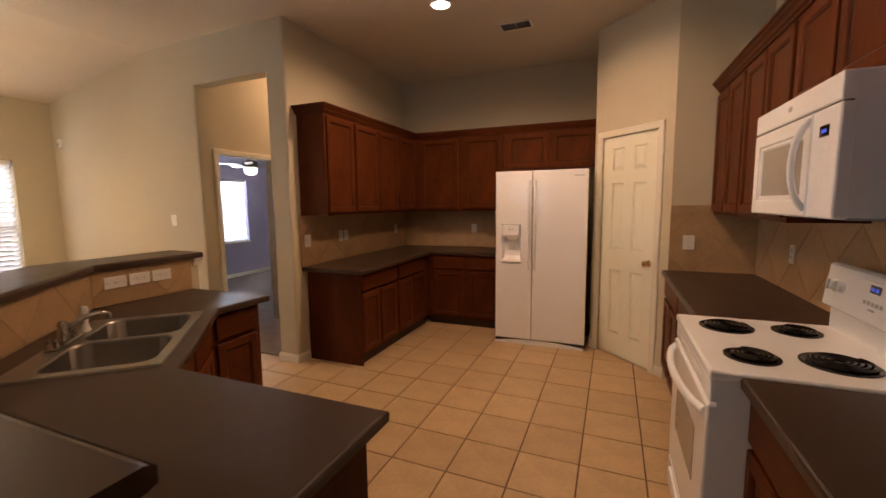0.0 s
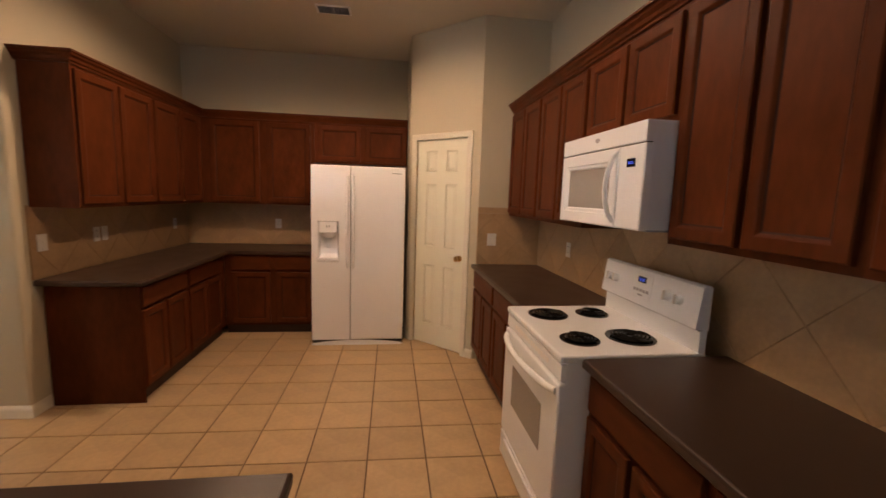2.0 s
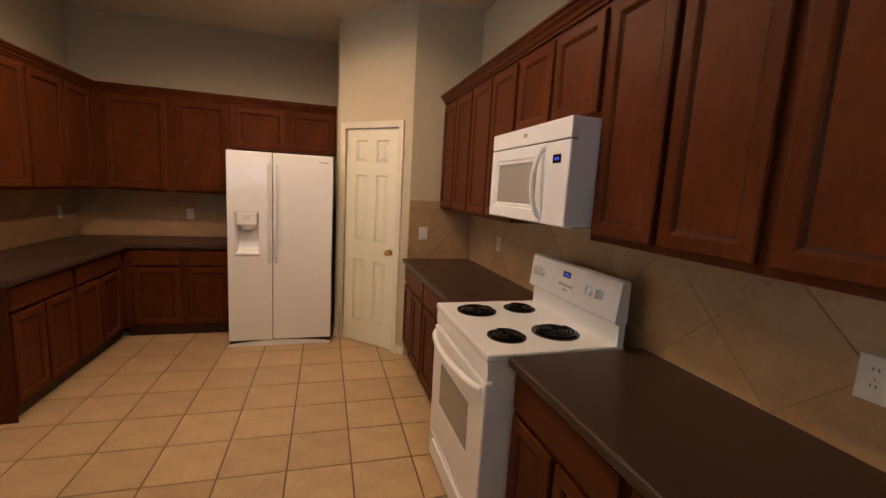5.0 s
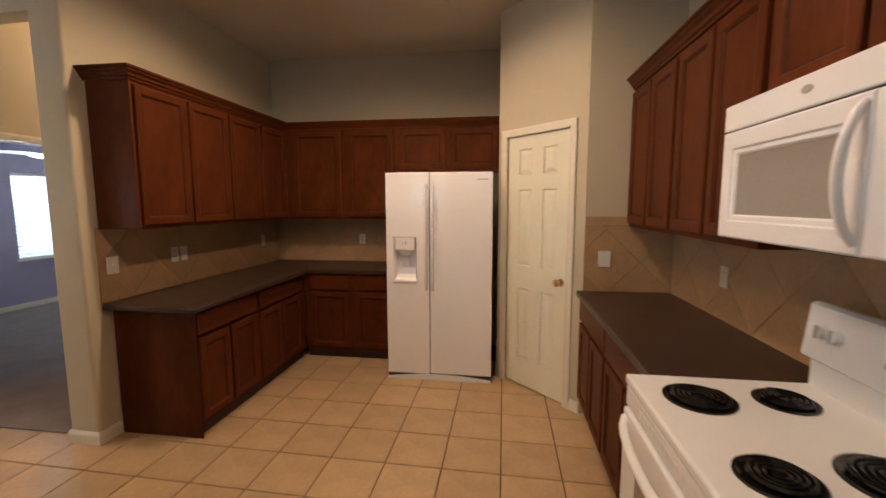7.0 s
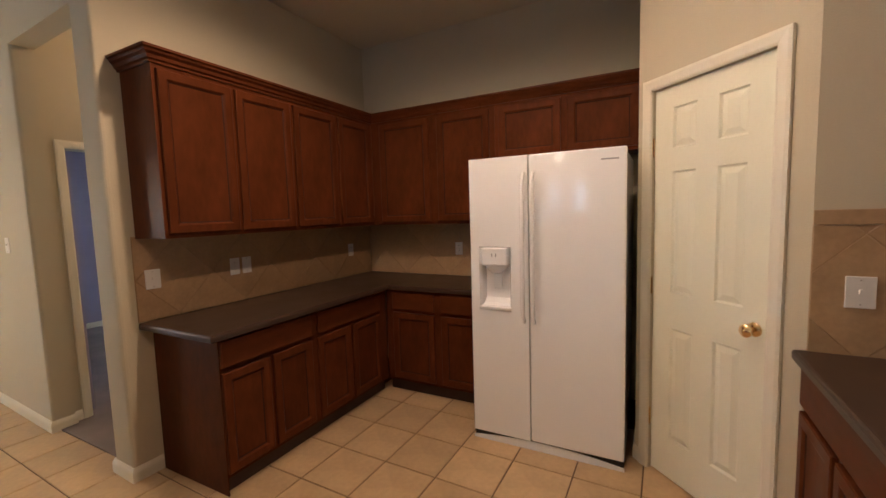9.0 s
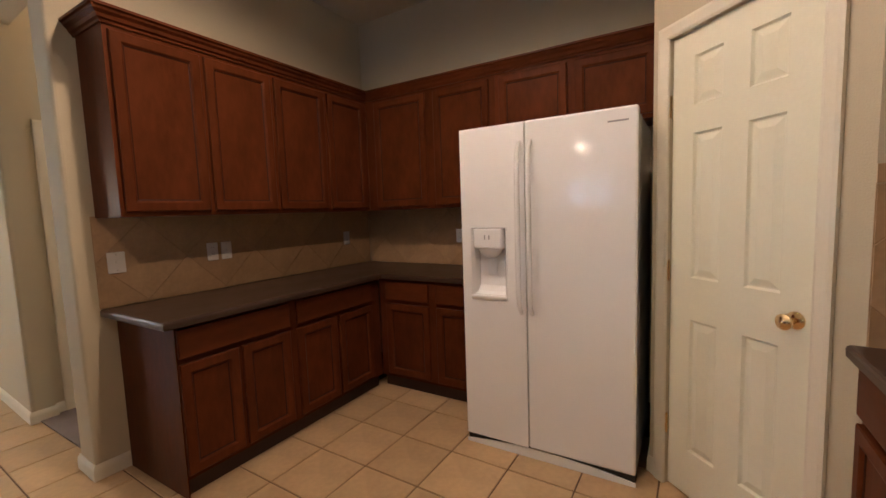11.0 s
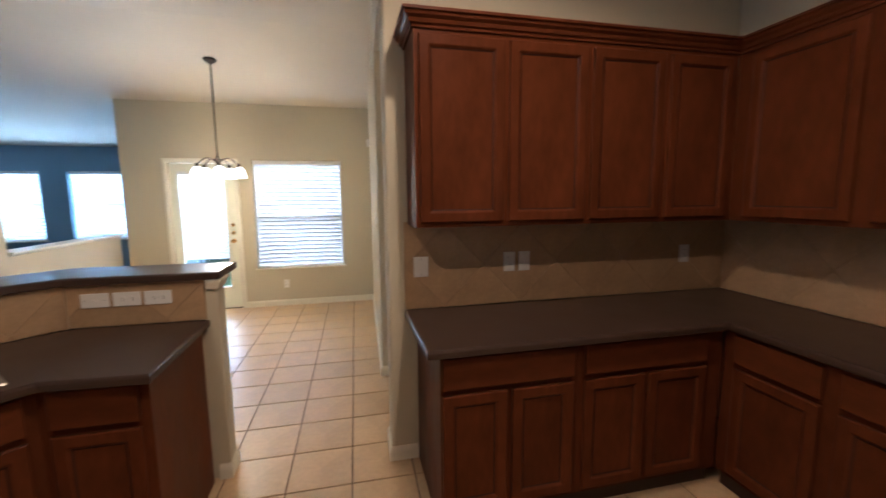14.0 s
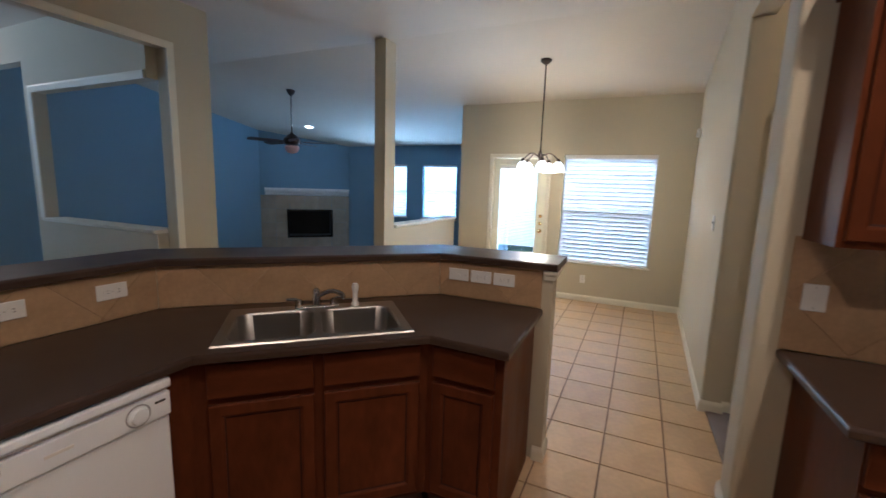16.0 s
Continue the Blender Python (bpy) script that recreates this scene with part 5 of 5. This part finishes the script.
# ---- ceiling fans and chandelier ----
def ceiling_fan(place, top, blades_m, label, lit=True, r=0.66, turn=10):
    x, y, z = place
    g = thing("ceiling_fan", pose(x, y, z), label, "ceiling fan")
    bm = bmesh.new()
    lathe(bm, pose(0, 0, top - z - 0.075), [(0.02, 0), (0.045, 0.02), (0.065, 0.055), (0.068, 0.085)], 20)
    part("canopy", bm, M_BRONZE, g, smooth=True)
    bm = bmesh.new()
    cyl(bm, pose(0, 0, 0.10), 0.012, 0.012, top - z - 0.14, 12)
    part("rod", bm, M_BRONZE, g)
    bm = bmesh.new()
    lathe(bm, pose(0, 0, -0.05), [(0.05, 0), (0.11, 0.015), (0.13, 0.05), (0.125, 0.10), (0.07, 0.15), (0.03, 0.18), (0.014, 0.20)], 24)
    part("motor", bm, M_BRONZE, g, smooth=True)
    for k in range(5):
        a = radians(turn + 72 * k)
        m = Matrix.Rotation(a, 4, "Z")
        bm = bmesh.new()
        prism(bm, [(0.20, -0.05), (0.32, -0.062), (r - 0.04, -0.068), (r, -0.05), (r, 0.05), (r - 0.04, 0.068), (0.32, 0.062), (0.20, 0.05)], -0.004, 0.004)
        bm.transform(m @ pose(0, 0, 0.0, 12, 0, 0))
        b = part("blade", bm, blades_m, g)
        bm = bmesh.new()
        prism(bm, [(0.09, -0.014), (0.27, -0.03), (0.27, 0.03), (0.09, 0.014)], 0.005, 0.010)
        bm.transform(m @ pose(0, 0, 0.0, 12, 0, 0))
        part("blade_arm", bm, M_BRONZE, b)
    bm = bmesh.new()
    lathe(bm, pose(0, 0, -0.18), [(0.0005, 0), (0.06, 0.012), (0.095, 0.045), (0.11, 0.095), (0.095, 0.125), (0.05, 0.13)], 24)
    part("light_bowl", bm, M_GLOBE if lit else M_BOWL, g, "frosted glass bowl", True)
    return g


M_BOWL = translucent("unlit_frosted_glass", (0.72, 0.48, 0.42), 0.4)
ceiling_fan((-5.45, -2.32, 2.19), ceil_z(-5.45), M_FANWOOD, "dark bronze ceiling fan with five dark blades, hung on a rod", False, turn=46)
ceiling_fan((-5.70, 5.78, 2.20), 2.567, M_FANRED, "ceiling fan with reddish blades and lit bowl", True, r=0.58, turn=25)


def chandelier():
    x, y = -5.25, 1.65
    top = ceil_z(x)
    g = thing("chandelier", pose(x, y, 0), "bronze chandelier with five lit frosted shades, hung on a rod", "chandelier")
    bm = bmesh.new()
    lathe(bm, pose(0, 0, top - 0.05), [(0.008, 0), (0.03, 0.01), (0.062, 0.035), (0.066, 0.06)], 20)
    part("canopy", bm, M_BRONZE, g, smooth=True)
    bm = bmesh.new()
    cyl(bm, pose(0, 0, 2.02), 0.008, 0.008, top - 2.06, 10)
    part("rod", bm, M_BRONZE, g)
    bm = bmesh.new()
    lathe(bm, pose(0, 0, 1.84), [(0.0005, 0), (0.014, 0.01), (0.022, 0.04), (0.012, 0.07), (0.026, 0.10), (0.03, 0.13), (0.012, 0.17), (0.010, 0.20)], 20)
    part("hub", bm, M_BRONZE, g, smooth=True)
    for k in range(5):
        m = Matrix.Rotation(radians(18 + 72 * k), 4, "Z")
        bm = bmesh.new()
        tube(bm, [m @ Vector((0.02 + 0.19 * q / 8, 0, 1.94 + 0.05 * math.sin(math.pi * q / 8 * 1.1) - 0.02 * q / 8)) for q in range(9)], 0.007, 8)
        a = part("arm", bm, M_BRONZE, g, smooth=True)
        bm = bmesh.new()
        lathe(bm, m @ pose(0.21, 0, 1.77), [(0.075, 0.0), (0.068, 0.03), (0.056, 0.075), (0.036, 0.105), (0.022, 0.115)], 20)
        part("shade", bm, M_GLOBE, a, "lit frosted glass shade", True)
        bm = bmesh.new()
        cyl(bm, m @ pose(0.21, 0, 1.884), 0.024, 0.016, 0.04, 14)
        part("socket", bm, M_BRONZE, a)


chandelier()


# ---- ceiling fittings ----
def can_light(x, y, slope=False):
    z = ceil_z(x)
    tilt = -math.degrees(math.atan(SLOPE)) if slope else 0
    g = thing("recessed_light", pose(x, y, z, 0, tilt, 0), "white recessed ceiling light, lit", "ceiling light")
    bm = bmesh.new()
    lathe(bm, pose(0, 0, 0), [(0.072, -0.002), (0.075, -0.008), (0.098, -0.006), (0.100, 0.0)], 28)
    part("trim_ring", bm, M_WHITE, g, smooth=True)
    bm = bmesh.new()
    lathe(bm, pose(0, 0, -0.004), [(0.0005, -0.004), (0.05, -0.003), (0.073, 0.0), (0.073, 0.003)], 28)
    part("lens", bm, M_LENS, g, "bright lamp lens", True)


can_light(-1.17, 3.57)
# unseen fitting added for the fill lamp near the pantry
can_light(-0.25, 3.57)
can_light(-0.25, 2.10)
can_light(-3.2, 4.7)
can_light(-7.12, -3.48, True)

g = thing("dome_light", pose(-2.40, -5.0, CEIL), "white frosted dome ceiling light, lit", "ceiling light")
bm = bmesh.new()
lathe(bm, pose(0, 0, -0.022), [(0.125, 0), (0.135, 0.008), (0.135, 0.022)], 28)
part("base_ring", bm, M_WHITE, g, smooth=True)
bm = bmesh.new()
lathe(bm, pose(0, 0, -0.115), [(0.0005, 0), (0.045, 0.006), (0.082, 0.026), (0.108, 0.058), (0.118, 0.093)], 28)
part("dome", bm, M_DOME, g, "lit frosted glass dome", True)

v = thing("ceiling_vent", pose(-0.68, 4.22, CEIL), "small dark ceiling air vent with two louvred fields", "vent")
bm = bmesh.new()
ring(bm, -0.15, 0.15, -0.09, 0.09, [(0, 0), (0, 0.006), (0.018, 0.009), (0.022, 0.002), (0.022, 0)])
bm.transform(pose(0, 0, 0, 90, 0, 0))
bm.transform(Matrix.Diagonal((1, 1, 1, 1)))
part("frame", bm, M_PLASTIC, v)
# no opening above: a dark sheet paints the shade behind the louvres
bm = bmesh.new()
box(bm, -0.13, 0.13, -0.07, 0.07, -0.003, -0.001)
part("duct_shade", bm, M_DARKSLOT, v)
bm = bmesh.new()
box(bm, -0.006, 0.006, -0.07, 0.07, -0.008, -0.003)
part("bar", bm, M_PLASTIC, v)
for k in range(7):
    bm = bmesh.new()
    box(bm, -0.13, 0.13, -0.008, 0.008, -0.0008, 0.0008)
    s = part("slat", bm, M_GREYPL, v)
    s.location = (0, -0.06 + 0.02 * k, -0.007)
    s.rotation_euler = (radians(40), 0, 0)


# ---- switches, outlets and small things ----
def plate(m, kind, label, w=0.072, h=0.116):
    g = thing("wall_plate", m, label, "outlet" if kind == "outlet" else "switch", "wall plates")
    bm = bmesh.new()
    rbox(bm, -w / 2, w / 2, -0.006, 0.0, -h / 2, h / 2, 0.003)
    part("cover", bm, M_PLASTIC, g)
    if kind == "outlet":
        for s in (-1, 1):
            bm = bmesh.new()
            lathe(bm, pose(0, -0.006, s * 0.022, 90), [(0.016, 0), (0.016, 0.0015), (0.0005, 0.0015)], 16)
            f = part("socket", bm, M_PLASTIC, g)
            for x in (-0.006, 0.006):
                bm = bmesh.new()
                box(bm, x - 0.0012, x + 0.0012, -0.0085, -0.007, s * 0.022, s * 0.022 + 0.009)
                part("slot", bm, M_DARKSLOT, f)
    else:
        bm = bmesh.new()
        box(bm, -0.005, 0.005, -0.013, -0.005, -0.004, 0.011)
        part("toggle", bm, M_PLASTIC, g)
    for s in (-1, 1):
        bm = bmesh.new()
        lathe(bm, pose(0, -0.006, s * (0.044 if kind == "switch" else 0.0) + (0.0 if kind == "switch" else 0), 90), [(0.003, 0), (0.002, 0.001), (0.0005, 0.001)], 8)
        part("screw", bm, M_STEEL, g)
        if kind == "outlet":
            break


TW = 0.009
SWI, OUT = "white wall switch plate on the tiles", "white duplex outlet plate on the tiles"
plate(pose(XW + TW, 3.392, 1.158, 0, 0, 90), "switch", SWI, w=0.085)
plate(pose(XW + TW, 3.925, 1.165, 0, 0, 90), "outlet", OUT)
plate(pose(XW + TW, 4.02, 1.165, 0, 0, 90), "switch", SWI)
plate(pose(XW + TW, 5.16, 1.165, 0, 0, 90), "outlet", OUT)
plate(pose(-1.49, YN - TW, 1.165), "outlet", OUT)
plate(pose(0.782, PA.y - TW, 1.17), "switch", "white switch plate on the tiles beside the pantry", w=0.085)
plate(pose(XE - TW, 3.37, 1.17, 0, 0, -90), "outlet", OUT)
plate(pose(XE - TW, 1.01, 1.155, 0, 0, -90), "outlet", OUT, w=0.078, h=0.122)
plate(pose(-4.18, yb(-4.18), 1.35), "switch", "white wall switch on the beige wall")
plate(pose(XF, 2.12, 0.32, 0, 0, 90), "outlet", "white outlet low on the beige wall")
for k in range(3):
    plate(pose(-2.585, 1.755 + k * 0.14, 1.052, 0, 0, 90) @ pose(0, 0.000, 0, 0, 90, 0), "outlet" if k else "switch", "white sideways wall plate under the bar top", h=0.125)
for x in (-1.38, -1.02):
    plate(pose(x, 0.53, 1.05, 0, 0, 180) @ pose(0, 0, 0, 0, 90, 0), "outlet", "white sideways wall plate under the bar top", h=0.125)
g = thing("alarm_sensor", pose(-6.25, yb(-6.25), 2.30), "small white alarm sensor high on the wall", "sensor")
bm = bmesh.new()
rbox(bm, -0.028, 0.028, -0.038, 0.0, -0.050, 0.050, 0.008, 3)
part("housing", bm, M_PLASTIC, g, smooth=True)
bm = bmesh.new()
rbox(bm, -0.019, 0.019, -0.041, -0.036, -0.036, 0.0, 0.003)
part("lens", bm, M_GREYPL, g)

# outside: lawn and a bright distance
bm = bmesh.new()
box(bm, -60, -8.8, -40, 40, -0.4, -0.2)
solid("ground", bm, mat("lawn", (0.10, 0.13, 0.05), 0.9, vary=0.3, scale=0.8, bump=0.02), "mown lawn outside", "ground")

# ---- floor tiles, laid last ----
PITCH, TX, TY = 0.348, 0.073, 2.59


def free(x0, x1, y0, y1):
    """False where cabinets or walls hide the whole tile."""
    if x1 < XW - 0.02 and y0 > yb(x0) + 0.06:
        return False
    if x0 > CE + 0.06 and y0 > 0.3:
        return False
    if x1 < CW - 0.1 and y0 > 3.40 or y0 > CN + 0.08:
        return False
    return True


# the tiles were laid slightly askew, along the breakfast room's long wall
ASKEW = Matrix(((1, 0.006, 0, 0), (-0.021, 1, 0, 0), (0, 0, 1, 0), (0, 0, 0, 1)))
PIVOT = Vector((-0.9, 3.5, 0))
tile_me = {}
near, far = [], bmesh.new()
for i in range(-20, 6):
    for j in range(-13, 10):
        x0, x1 = TX + i * PITCH + 0.0045, TX + (i + 1) * PITCH - 0.0045
        y0, y1 = TY + j * PITCH + 0.0045, TY + (j + 1) * PITCH - 0.0045
        if x1 < XF or x0 > XE or y1 < YH or y0 > YN or not free(x0, x1, y0, y1):
            continue
        x0, x1, y0, y1 = max(x0, XF), min(x1, XE), max(y0, YH), min(y1, YN)
        if x1 < OPEN1 + 0.05 and x0 > OPEN0 - 0.3 and y1 > YB + 0.02:
            y1 = min(y1, YB + 0.07)
        if x1 - x0 < 0.01 or y1 - y0 < 0.01:
            continue
        inside = x0 > -4.4 and y0 > 0.2
        (near.append((x0, x1, y0, y1)) if inside else None)
        if not inside:
            prism(far, [(x0, y0), (x1, y0), (x1, y1), (x0, y1)], -0.006, 0.0)
for x0, x1, y0, y1 in near[:300]:
    w, h = x1 - x0, y1 - y0
    key = (round(w, 3), round(h, 3))
    if key not in tile_me:
        bm = bmesh.new()
        lo = [bm.verts.new((a * w / 2, b * h / 2, -0.006)) for a, b in ((-1, -1), (1, -1), (1, 1), (-1, 1))]
        md = [bm.verts.new((a * w / 2, b * h / 2, -0.0015)) for a, b in ((-1, -1), (1, -1), (1, 1), (-1, 1))]
        hi = [bm.verts.new((a * (w / 2 - 0.003), b * (h / 2 - 0.003), 0.0)) for a, b in ((-1, -1), (1, -1), (1, 1), (-1, 1))]
        for p, q in ((lo, md), (md, hi)):
            for k in range(4):
                bm.faces.new((p[k], p[(k + 1) % 4], q[(k + 1) % 4], q[k]))
        bm.faces.new(hi)
        bm.transform(ASKEW)
        tile_me[key] = mesh_of("tile", bm, M_TILE)
    t = put("tile", tile_me[key], floor, PIVOT + ASKEW @ (Vector(((x0 + x1) / 2, (y0 + y1) / 2, 0)) - PIVOT))
for x0, x1, y0, y1 in near[300:]:
    prism(far, [(x0, y0), (x1, y0), (x1, y1), (x0, y1)], -0.006, 0.0)
far.transform(Matrix.Translation(PIVOT) @ ASKEW @ Matrix.Translation(-PIVOT))
rest = part("far_tiles", far, M_TILE, floor)
rest["kind"] = "stuff"
